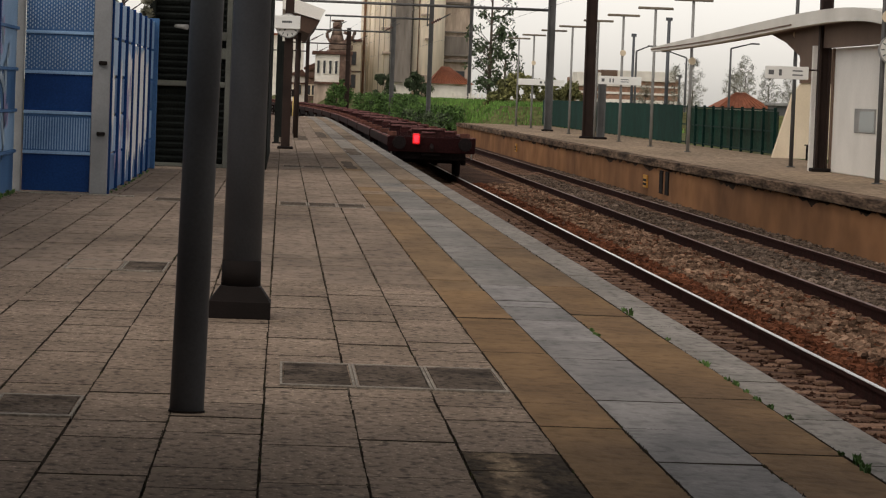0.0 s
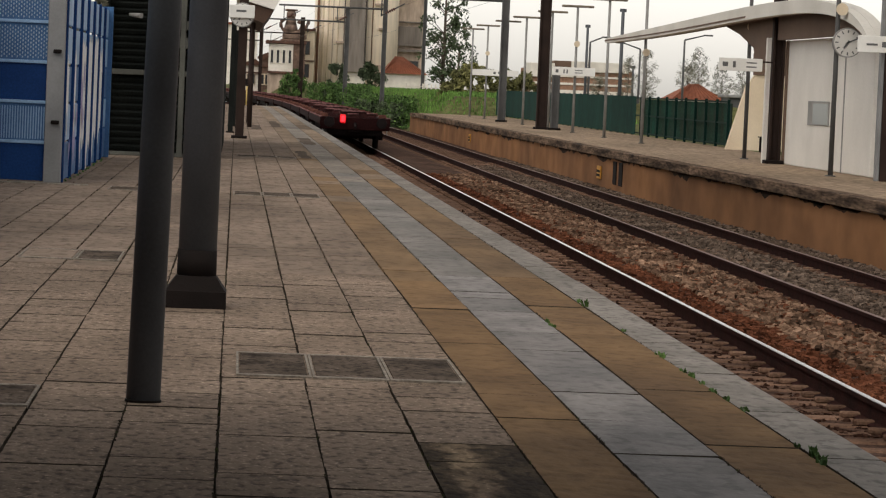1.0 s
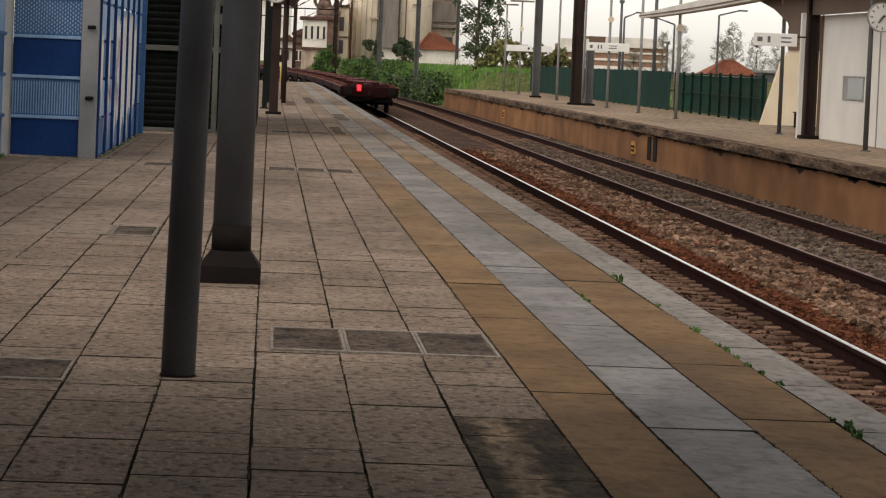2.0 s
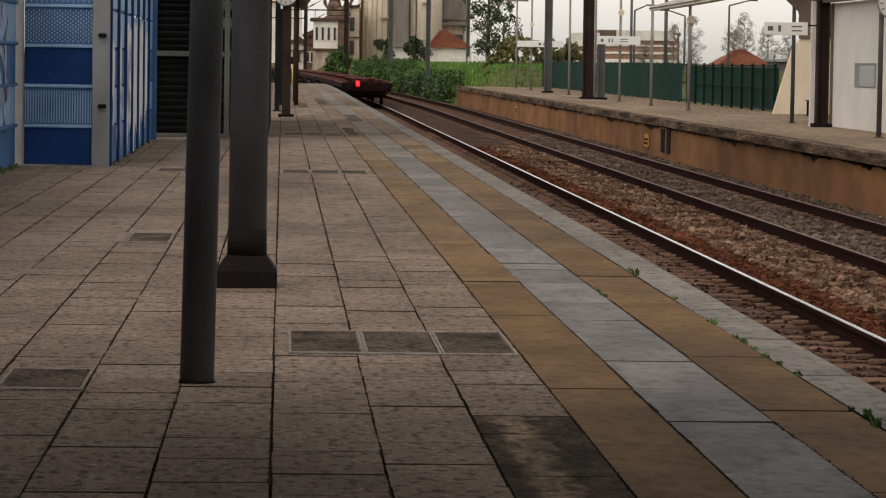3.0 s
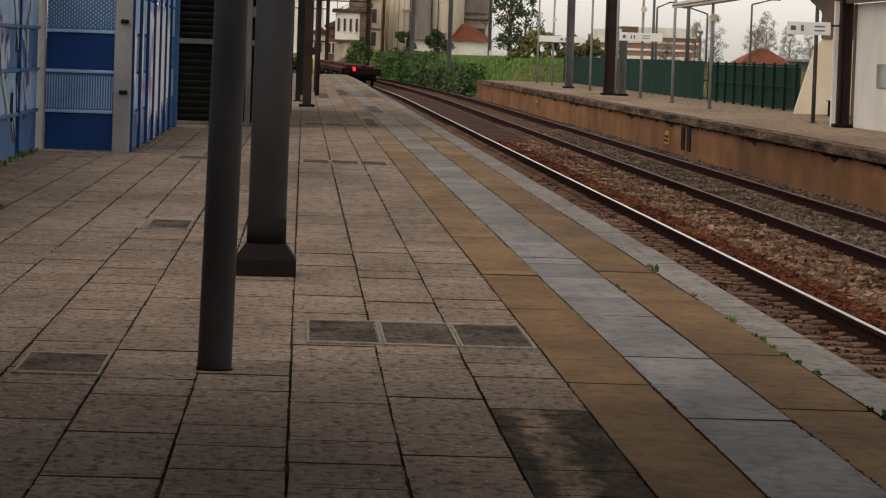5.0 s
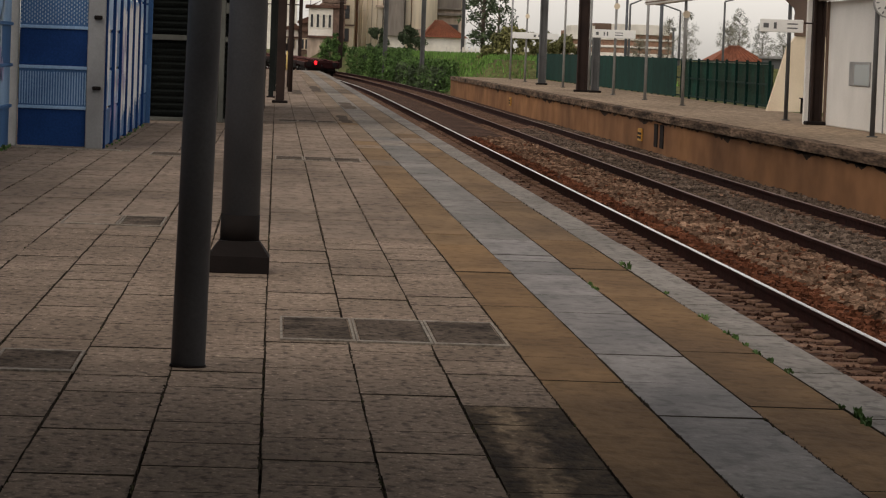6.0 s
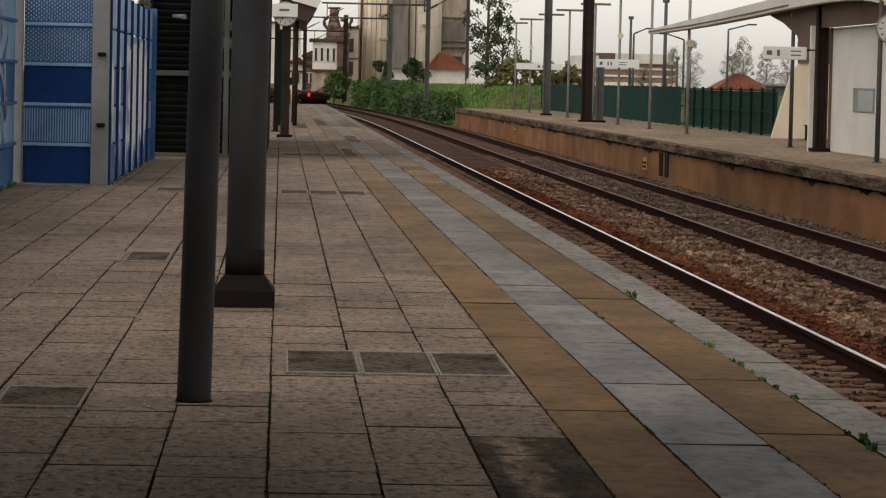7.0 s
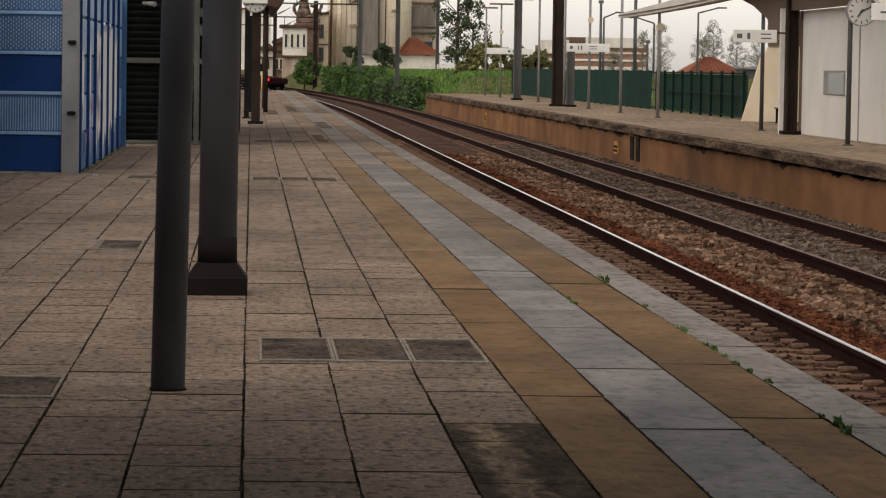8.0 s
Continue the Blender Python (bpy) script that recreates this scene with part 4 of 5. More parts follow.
def lift_tower():
    t = thing("glazed_shelter", "dark steel framed glazed shelter with pale panels", "shelter")
    for x0, x1, mat in ((12.805, 12.88, GALV), (12.89, 13.045, MAST_BROWN), (13.22, 13.37, MAST_BROWN), (13.60, 13.68, MAST_BROWN), (13.76, 13.84, MAST_GREY), (15.1, 15.25, MAST_BROWN)):
        bm = B()
        box(bm, x0, x1, 62.75, 62.95, 0, 4.6, 0.01)
        part("upright", bm, mat, t)
    for x in (14.0, 15.15):
        bm = B()
        box(bm, x - 0.08, x + 0.08, 59.5, 59.66, 0, 4.6, 0.01)
        part("upright", bm, MAST_BROWN, t)
    for x0, x1, lo, hi, mat in ((13.05, 13.215, 0.64, 2.02, GLASS_PALE), (13.05, 13.215, 0.0, 0.6, DARK_CONC), (13.05, 13.215, 2.06, 2.5, WHITE_SIGN), (13.375, 13.595, 0.62, 2.5, WHITE_SIGN), (13.375, 13.595, 0.0, 0.58, GALV),
                                (13.05, 13.215, 3.34, 4.5, GLASS_TEAL), (13.375, 13.595, 3.34, 4.5, GLASS_TEAL), (13.845, 15.09, 3.34, 4.5, GLASS_TEAL), (13.845, 15.09, 0.5, 2.9, GLASS_PALE)):
        bm = B()
        box(bm, x0, x1, 62.83, 62.87, lo, hi, 0.004)
        part("infill_panel", bm, mat, t)
    for z, h in ((3.1, 0.2), (2.96, 0.06)):
        bm = B()
        box(bm, 12.95, 15.2, 62.68, 62.74, z, z + h, 0.01)
        part("crossbeam", bm, MAST_BROWN, t)
    bm = B()
    box(bm, 13.16, 13.42, 62.55, 62.67, 3.2, 3.36, 0.02)
    part("junction_box", bm, WHITE_SIGN, t, "small white junction box")
    bm = B()
    box(bm, 12.7, 15.4, 59.3, 63.1, 4.6, 4.72, 0.02)
    part("roof", bm, MAST_GREY, t)


lift_tower()


def green_fence():
    t = thing("green_fence", "dark green railing fence backed with green sheeting", "fence")
    y, k = 99.2, 0
    bm = B()
    box(bm, 15.42, 15.44, 122, 188, 0.04, 1.5)
    part("sheeting", bm, FENCE_GREEN, t, "dark green sheeting")
    for z in (0.08, 0.75, 1.42):
        bm = B()
        box(bm, 15.47, 15.51, 99.2, 188, z, z + 0.05)
        part("rail", bm, FENCE_POST, t)
    bm = B()
    box(bm, -0.045, 0.045, -0.045, 0.045, 0, 1.52, 0.006)
    me = mesh_of(bm, "post", FENCE_POST)
    while y < 188:
        ob = new("post", me)
        ob.parent = t
        ob.location = (15.48, y, 0)
        y += 2.4
    bm = B()
    box(bm, 15.60, 15.62, 99.3, 122, 0.05, 1.40)
    part("windbreak", bm, FENCE_MESH, t, "worn see-through green windbreak")


FENCE_MESH = material("green_windbreak", (0.016, 0.058, 0.042), (0.03, 0.036, 0.025), 0.7, 12, 0.9, 0.1, spec=0.03)
green_fence()


def wall_signs():
    for y, z in ((88.1, -0.66), (137.5, -0.62), (48.2, -0.61)):
        t = thing("track_plate", "yellow plate with black bars on the platform wall", "plate", pose(10.185, y, z), "track plates")
        k = 0.2 if y < 50 else 0.5
        bm = B()
        box(bm, -0.02, 0.02, -0.85 * k, 0.85 * k, -0.18, 0.17, 0.004)
        part("board", bm, YELLOW, t)
        for dz in (-0.12, -0.01):
            bm = B()
            box(bm, -0.026, -0.021, -0.8 * k, 0.8 * k, dz, dz + 0.07)
            part("bar", bm, POLE_DARK, t)
    for y in (83.3, 84.6):
        bm = B()
        box(bm, 10.19, 10.23, y - 0.35, y + 0.35, -0.9, -0.28, 0.01)
        solid("drain_slot", bm, POLE_DARK, "dark vertical drain slot stained black", "drain", "")
    t = thing("painted_mark", "white sprayed mark on the stained platform wall", "graffiti")
    for y0, y1, z0, z1 in ((45.7, 45.9, -0.8, -0.3), (45.0, 45.2, -0.8, -0.55), (45.0, 45.9, -0.36, -0.28), (45.0, 45.9, -0.58, -0.5)):
        bm = B()
        box(bm, 10.205, 10.216, y0 * 1.02, y1 * 1.02, z0 * 1.03, z1 * 1.03)
        part("stroke", bm, GRAFFITI_WHITE, t)


wall_signs()

# ---- vegetation ----


def leaf_cloud(name, clumps, mat, parent, per, size, kind="", flat=1.0):
    """Many small folded leaves in clumps of (x, y, z, radius)."""
    verts, faces = [], []
    for cx, cy, cz, r in clumps:
        n = per
        d = rng.normal(0, 1, (n, 3))
        d /= np.linalg.norm(d, axis=1)[:, None]
        p = d * (r * rng.random((n, 1)) ** 0.45) * (1, 1, flat) + (cx, cy, cz)
        a = rng.normal(0, 1, (n, 3))
        a /= np.linalg.norm(a, axis=1)[:, None]
        b = np.cross(a, rng.normal(0, 1, (n, 3)))
        b /= np.linalg.norm(b, axis=1)[:, None] + 1e-9
        s = size * rng.uniform(0.6, 1.3, (n, 1))
        quad = np.stack([p - a * s, p + b * s * 0.45, p + a * s, p - b * s * 0.45], 1)
        base = len(verts)
        verts += quad.reshape(-1, 3).tolist()
        faces += (np.arange(4 * n).reshape(-1, 4) + base).tolist()
    ob = raw(name, verts, faces, mat, parent, kind)
    return ob


def tree(name, label, x, y, z, height, spread, mat, clumps=26, per=70, size=0.22, low=0.3, trunk=0.18, seed=1):
    random.seed(seed)
    t = thing(name, label, "tree", pose(x, y, z))
    bm = B()
    rod(bm, (0, 0, -0.3), (0.05, 0, height * 0.75), trunk, trunk * 0.35, 9)
    cl = []
    for i in range(clumps):
        a, u = random.uniform(0, 6.28), random.random()
        h = height * (low + (1 - low) * u)
        rr = spread * (0.25 + 0.75 * math.sin(math.pi * min(0.95, 0.15 + 0.8 * u))) * random.uniform(0.35, 1.0)
        px, py = rr * math.cos(a), rr * math.sin(a)
        cl.append((px, py, h, spread * random.uniform(0.18, 0.38)))
        rod(bm, (0.04, 0, max(0.2, h - rr * 0.7)), (px, py, h), trunk * 0.22, trunk * 0.08, 5)
    part("trunk", bm, BARK, t)
    leaf_cloud("crown", cl, mat, t, per, size)
    return t


def hedge(name, label, pts, mat, per=90, size=0.14, category="hedge"):
    t = thing(name, label, category, kind="stuff")
    leaf_cloud("leaves", pts, mat, t, per, size, "stuff")
    return t


random.seed(21)
pts = []
for i in range(170):
    y = random.uniform(197, 305)
    k = (y - 197) / 108
    x = 10.1 + bend(y) + random.uniform(0, 1.6 + 1.4 * k)
    top = 0.1 + 1.6 * k + random.uniform(-0.3, 0.4)
    for z in (-1.0, -0.3, 0.4, 1.1):
        if z < top:
            pts.append((x + random.uniform(-0.2, 0.2), y, z, 0.5))
hedge("hedge", "dense green trackside hedge and reeds", pts, LEAF, 80, 0.13)
pts = []
for i in range(34):
    y = random.uniform(196, 235)
    x = 9.95 + bend(y) + random.uniform(0, 0.9)
    for z in (-1.1, -0.6, -0.1):
        pts.append((x, y, z + random.uniform(-0.2, 0.3), 0.42))
hedge("hedge", "dark ivy-like growth beside the line", pts, LEAF_DARK, 80, 0.12)
for i, (x, y, h, s) in enumerate(((8.9, 282, 4.4, 1.2), (11.7, 285, 4.6, 1.1), (13.0, 300, 4.3, 1.3))):
    tree("shrub", "rounded dark green trackside shrub", x, y, -1.2, h, s, LEAF_DARK, 22, 90, 0.15, 0.35, 0.1, 40 + i)
for i, (x, y, h, s) in enumerate(((4.9, 330, 3.4, 1.3), (6.0, 345, 3.2, 1.2), (5.9, 352, 4.2, 0.5))):
    tree("shrub", "rounded green shrub below the town house", x + 0.6, y, -1.3, h, s, LEAF, 20, 90, 0.16, 0.3, 0.1, 50 + i)

# grass on the bank: upright blades
n = 26000
gx = rng.uniform(10.8, 24, n)
gy = rng.uniform(188, 300, n)
gz = np.array([ground_height(a, b) for a, b in zip(gx, gy)])
hh = rng.uniform(0.12, 0.38, n)
ang = rng.uniform(0, 3.14, n)
wx, wy = 0.05 * np.cos(ang), 0.05 * np.sin(ang)
tips = rng.normal(0, 0.06, (n, 2))
gverts = np.stack([np.stack([gx - wx, gy - wy, gz], 1), np.stack([gx + wx, gy + wy, gz], 1), np.stack([gx + tips[:, 0], gy + tips[:, 1], gz + hh], 1)], 1).reshape(-1, 3)
tagged(raw("grass", gverts.tolist(), np.arange(3 * n).reshape(-1, 3).tolist(), GRASS, kind="stuff"), "bright green grass on the railway bank", "grass")


def picket_fence():
    t = thing("picket_fence", "low pale post fence on top of the grass bank", "fence")
    bm = B()
    box(bm, -0.06, 0.06, -0.05, 0.05, -0.1, 0.75, 0.01)
    me = mesh_of(bm, "post", HOUSE_WHITE)
    for i in range(26):
        ob = new("post", me)
        ob.parent = t
        ob.location = (14.0 + 0.27 * i, 262 - 1.2 * i, ground_height(14.0 + 0.27 * i, 262 - 1.2 * i))
    bm = B()
    a, b = (14.0, 262, 1.55), (14.0 + 0.27 * 25, 262 - 30, 1.55)
    rod(bm, a, b, 0.03, 0.03, 6)
    part("rail", bm, HOUSE_WHITE, t)


picket_fence()

tree("tall_tree", "tall thin-leaved tree beside the old mill", 18.9, 292, 0.6, 13.5, 2.4, LEAF_DARK, 66, 34, 0.2, 0.12, 0.22, 3)
tree("tall_tree", "tall thin-leaved tree beside the old mill", 21.2, 305, 0.6, 7.0, 1.7, LEAF_DARK, 30, 38, 0.2, 0.2, 0.18, 4)
for i, (x, y, h, s) in enumerate(((14.2, 205, 2.9, 1.1), (15.6, 211, 3.2, 1.2), (16.8, 215, 2.9, 1.2), (18.6, 222, 2.9, 1.2), (20.3, 226, 2.8, 1.2))):
    tree("bush", "olive green leafy bush behind the platform end", x, y, -0.2, h, s, LEAF_OLIVE, 26, 110, 0.15, 0.1, 0.1, 60 + i)
for i, (x, y, h, s) in enumerate(((29.0, 235, 4.6, 0.9), (31.0, 240, 5.2, 1.1), (33.6, 236, 4.6, 1.0), (35.0, 240, 5.6, 0.9), (36.2, 236, 4.5, 0.9), (38.4, 240, 4.0, 1.0), (40.2, 236, 3.6, 1.0), (41.8, 240, 4.4, 1.0), (27.2, 238, 3.2, 1.0))):
    tree("poplar", "sparse grey-green tree in the distance", x, y, -0.3, h, s, LEAF_GREY, 100, 34, 0.05, 0.15, 0.06, 80 + i)
tree("tree", "pale leafy tree behind the blue noise wall", -2.95, 57.3, -0.1, 4.6, 0.5, LEAF_GREY, 40, 160, 0.06, 0.35, 0.08, 9)

# weeds in the paving joints
random.seed(31)


def weed(x, y, h, k):
    t = thing("weed", "small green weed growing in a paving joint", "plant", pose(x, y, 0), "weeds")
    verts, faces = [], []
    for i in range(k):
        a, l = random.uniform(0, 6.28), h * random.uniform(0.5, 1.1)
        r = l * random.uniform(0.2, 0.8)
        px, py = random.uniform(-0.02, 0.02), random.uniform(-0.08, 0.08)
        s = len(verts)
        c, d = math.cos(a), math.sin(a)
        w = 0.006 + 0.004 * random.random()
        verts += [(px - d * w, py + c * w, -0.01), (px + d * w, py - c * w, -0.01), (px + c * r * 0.5 + d * w * 1.4, py + d * r * 0.5 - c * w * 1.4, l * 0.7), (px + c * r * 0.5 - d * w * 1.4, py + d * r * 0.5 + c * w * 1.4, l * 0.7), (px + c * r, py + d * r, l)]
        faces += [(s, s + 1, s + 2, s + 3), (s + 3, s + 2, s + 4)]
    verts = [(a * 0.7, b * 0.8, c * 0.7) for a, b, c in verts]
    raw("foliage", verts, faces, LEAF, t, "stuff")


for y, h, k in ((12.9, 0.05, 12), (13.2, 0.06, 14), (13.5, 0.03, 8), (15.0, 0.03, 10), (15.5, 0.03, 8), (15.9, 0.035, 10), (16.3, 0.03, 10), (16.7, 0.04, 14), (17.0, 0.035, 12), (17.9, 0.045, 14), (18.1, 0.03, 10), (19.8, 0.03, 8), (22.0, 0.08, 8), (22.4, 0.05, 10)):
    weed(2.475 + random.uniform(-0.01, 0.01), y, h, k)
weed(2.055, 20.0, 0.03, 10)
weed(2.055, 20.4, 0.03, 10)
weed(-2.57, 27.5, 0.07, 26)
for i in range(26):
    weed(random.uniform(-3.5, -3.42), 33 + 9.2 * i / 26 + random.uniform(-0.1, 0.1), random.uniform(0.05, 0.16), 14)
for i in range(14):
    weed(random.uniform(-2.27, -2.22), 43.2 + 0.85 * i, random.uniform(0.03, 0.07), 8)

# ---- the town beyond the curve ----


def windows(t, wall_name, mat, spots, y, w, h, frame_mat=HOUSE_WHITE):
    for x, z in spots:
        bm = B()
        box(bm, x - w / 2 - 0.1, x + w / 2 + 0.1, y - 0.12, y + 0.05, z - 0.1, z + h + 0.1, 0.02)
        wd = part("window", bm, frame_mat, t)
        bm = B()
        box(bm, x - w / 2, x + w / 2, y - 0.16, y - 0.10, z, z + h)
        part("pane", bm, mat, wd)


def silo():
    t = thing("grain_silo", "tall cream grain silo with pipes and grey lift shaft", "silo", pose(0, 420, -1.4))
    for x, r, mat in ((12.9, 2.9, SILO_PALE), (18.2, 3.0, SILO)):
        bm = B()
        rod(bm, (x, 2 + (r - 2), 0), (x, 2 + (r - 2), 26), r, r, 48)
        part("cylinder", bm, mat, t)
    bm = B()
    box(bm, 10.2, 11.6, 1.0, 5, 0, 26, 0.05)
    part("stair_tower", bm, SILO_PALE, t)
    bm = B()
    box(bm, 14.5, 16.6, -1.2, 4, 4.5, 27, 0.05)
    part("lift_shaft", bm, SILO_GREY, t, "grey concrete lift shaft")
    bm = B()
    box(bm, 14.2, 16.9, -0.6, 3, 0, 4.6, 0.05)
    part("base_wall", bm, HOUSE_WHITE, t)
    for x, y, r, mat in ((10.45, 0.75, 0.16, SILO_PIPE), (11.15, 0.6, 0.12, CREAM), (11.75, -0.3, 0.1, CREAM), (13.1, -0.2, 0.07, CREAM), (12.4, -0.2, 0.05, MILL), (13.9, -0.1, 0.08, SILO_GREY), (16.75, -0.4, 0.1, SILO_GREY), (17.6, -0.2, 0.07, SILO_PIPE)):
        bm = B()
        rod(bm, (x, y, 0.5), (x, y, 25), r, r, 10)
        part("pipe", bm, mat, t)
    for x, z in ((13.4, 8.2), (19.0, 10.2), (18.4, 13.4), (13.2, 11.4)):
        bm = B()
        box(bm, x - 0.55, x + 0.55, -0.6, 0.4, z, z + 0.3, 0.03)
        part("ledge", bm, MILL, t)
    bm = B()
    box(bm, 17.4, 18.9, -0.2, 0.6, 4.0, 5.6, 0.05)
    part("doorway", bm, MILL, t)


silo()


def mill():
    t = thing("old_mill", "weathered concrete mill block with ledges", "building", pose(0, 424, -1.4))
    bm = B()
    box(bm, 20.4, 25.0, 0, 9, 0, 25, 0.05)
    w = part("wall", bm, MILL, t)
    for z, h, d in ((7.5, 0.35, 0.9), (8.3, 0.25, 0.8), (11.4, 0.2, 0.5), (15.2, 0.3, 0.5)):
        bm = B()
        box(bm, 20.5, 24.7, -d, 0.1, z, z + h, 0.03)
        part("ledge", bm, SILO_GREY, t)
    bm = B()
    box(bm, 20.6, 24.4, -0.5, 0.05, 8.55, 10.9, 0.03)
    part("hopper", bm, SILO_GREY, t)
    windows(t, "wall", GLASS_DARK, ((23.4, 5.2),), 0, 1.3, 1.1, SILO_GREY)


mill()


def hip_house():
    t = thing("small_house", "small white house with an orange hipped tile roof", "house", pose(0, 305, 0.4))
    bm = B()
    box(bm, 14.2, 18.1, 0, 6, 0, 2.35, 0.03)
    part("wall", bm, HOUSE_WHITE, t)
    bm = B()
    base = [bm.verts.new(p) for p in ((13.9, -0.4, 2.3), (18.3, -0.4, 2.3), (18.3, 6.4, 2.3), (13.9, 6.4, 2.3))]
    ridge = [bm.verts.new(p) for p in ((15.2, 2.4, 3.95), (16.0, 3.6, 3.95))]
    for f in ((base[0], base[1], ridge[1], ridge[0]), (base[1], base[2], ridge[1]), (base[2], base[3], ridge[0], ridge[1]), (base[3], base[0], ridge[0]), base[::-1]):
        bm.faces.new(f)
    part("roof", bm, TILE_ROOF, t)
    for i in range(16):
        bm = B()
        u = i / 15
        rod(bm, (14.0 + 4.2 * u, -0.42, 2.32), (15.2 + 0.8 * u, 2.3 + 1.1 * u, 3.96), 0.04, 0.03, 6)
        part("tile_course", bm, TILE_ROOF, t)


hip_house()


def town_house():
    t = thing("town_house", "white two-storey town house with tall narrow windows", "house", pose(0, 400, -1.4))
    bm = B()
    box(bm, 3.95, 7.9, 0, 8, 3.9, 7.6, 0.05)
    part("wall", bm, HOUSE_WHITE, t)
    bm = B()
    box(bm, 3.9, 8.1, 0.05, 8, 0, 3.9, 0.05)
    part("base_wall", bm, MILL, t)
    bm = B()
    box(bm, 6.95, 8.45, -0.15, 0.05, 3.9, 7.6, 0.02)
    part("shaded_bay", bm, HOUSE_BROWN, t)
    bm = B()
    box(bm, 3.5, 8.6, -0.4, 8.4, 7.6, 8.0, 0.05)
    part("roof", bm, ROOF_DARK, t)
    bm = B()
    box(bm, 3.8, 8.5, -0.3, 0.1, 3.85, 4.15, 0.03)
    part("string_course", bm, ROOF_DARK, t)
    windows(t, "wall", GLASS_DARK, ((4.3, 5.2), (5.05, 5.2), (5.8, 5.2), (6.55, 5.2)), 0, 0.3, 1.6)
    bm = B()
    box(bm, 6.9, 8.2, -2.5, 0, 0, 3.2, 0.05)
    part("annex", bm, HOUSE_WHITE, t)


town_house()


def bell_tower():
    t = thing("ornate_tower", "ornate brown stone tower top with scrolls and a flat cap", "tower", pose(6.75, 414, -1.4))
    for x0, x1, z0, z1 in ((-1.3, 1.5, 0, 8.4), (-1.05, 2.1, 8.4, 9.1), (-0.75, 1.9, 9.1, 9.5), (-0.6, 0.6, 11.3, 12.0), (-0.85, 0.85, 12.05, 12.3)):
        bm = B()
        box(bm, x0, x1, -0.9, 0.9, z0, z1, 0.12)
        part("stage", bm, HOUSE_BROWN if z0 in (0, 12.05) else TOWER_STONE, t)
    bm = B()
    rod(bm, (0, 0, 9.4), (0, 0, 10.3), 1.0, 0.75, 12)
    rod(bm, (0, 0, 10.3), (0, 0, 11.4), 0.75, 0.5, 12)
    part("drum", bm, TOWER_STONE, t)
    bm = B()
    rod(bm, (0, 0, 12.0), (0, 0, 12.1), 0.4, 0.45, 12)
    part("neck", bm, TOWER_STONE, t)
    for points in (((-0.6, 9.2), (-1.25, 9.9), (-1.35, 10.6), (-0.75, 11.0)), ((0.7, 9.3), (1.3, 9.7), (1.5, 10.5), (0.8, 10.7)), ((1.3, 9.2), (1.8, 9.8), (2.2, 10.4), (2.3, 11.0))):
        bm = B()
        for p, q in zip(points, points[1:]):
            rod(bm, (p[0], -0.5, p[1]), (q[0], -0.5, q[1]), 0.24, 0.18, 8)
        part("scroll", bm, HOUSE_BROWN, t)


bell_tower()


def right_annex():
    t = thing("town_house", "narrow house between tower and silo with brown trim", "house", pose(0, 416, -1.4))
    bm = B()
    box(bm, 8.3, 10.0, 0, 6, 0, 9.6, 0.05)
    part("wall", bm, CREAM, t)
    bm = B()
    box(bm, 8.0, 10.1, -0.3, 6.2, 9.6, 9.9, 0.04)
    part("roof", bm, ROOF_DARK, t)
    windows(t, "wall", GLASS_DARK, ((9.0, 6.6), (9.0, 3.6)), 0, 0.6, 1.6, HOUSE_BROWN)
    bm = B()
    box(bm, 8.2, 10.05, -0.2, 0.05, 5.6, 5.8, 0.03)
    part("string_course", bm, HOUSE_BROWN, t)


right_annex()


def low_houses():
    for x0, x1, y, h, mat in ((1.1, 2.9, 430, 4.9, HOUSE_WHITE), (2.9, 4.4, 426, 5.8, HOUSE_BROWN)):
        t = thing("low_house", "low old house with a dark tile roof", "house", pose(0, y, -1.4), "old low houses")
        bm = B()
        box(bm, x0, x1, 0, 6, 0, h, 0.05)
        part("wall", bm, mat, t)
        bm = B()
        prism(bm, [(x0 - 0.2, h), (x1 + 0.2, h), (x1 + 0.2, h + 0.3), ((x0 + x1) / 2 + 0.4, h + 0.9), (x0 - 0.2, h + 0.3)], "y", -0.4, 6.4)
        part("roof", bm, ROOF_DARK, t)
        windows(t, "wall", GLASS_DARK, ((x0 + 0.5, 2.4), (x0 + 1.1, 2.4)), 0, 0.4, 1.3, CREAM)
        bm = B()
        box(bm, x0 - 0.1, x1 + 0.1, -0.3, 0.05, h - 1.1, h - 0.9, 0.02)
        part("string_course", bm, ROOF_DARK, t)
    t = thing("white_house", "tall white house beyond the curve", "house", pose(0, 600, -1.4))
    bm = B()
    box(bm, -3.0, 3.6, 0, 8, 0, 13.2, 0.06)
    part("wall", bm, HOUSE_WHITE, t)
    bm = B()
    box(bm, -3.3, 3.9, -0.4, 8.4, 13.2, 13.6, 0.06)
    part("roof", bm, TILE_ROOF, t)
    windows(t, "wall", GLASS_DARK, ((1.2, 9.0), (2.7, 9.0), (1.2, 5.0), (2.7, 5.0)), 0, 0.8, 1.4)


low_houses()


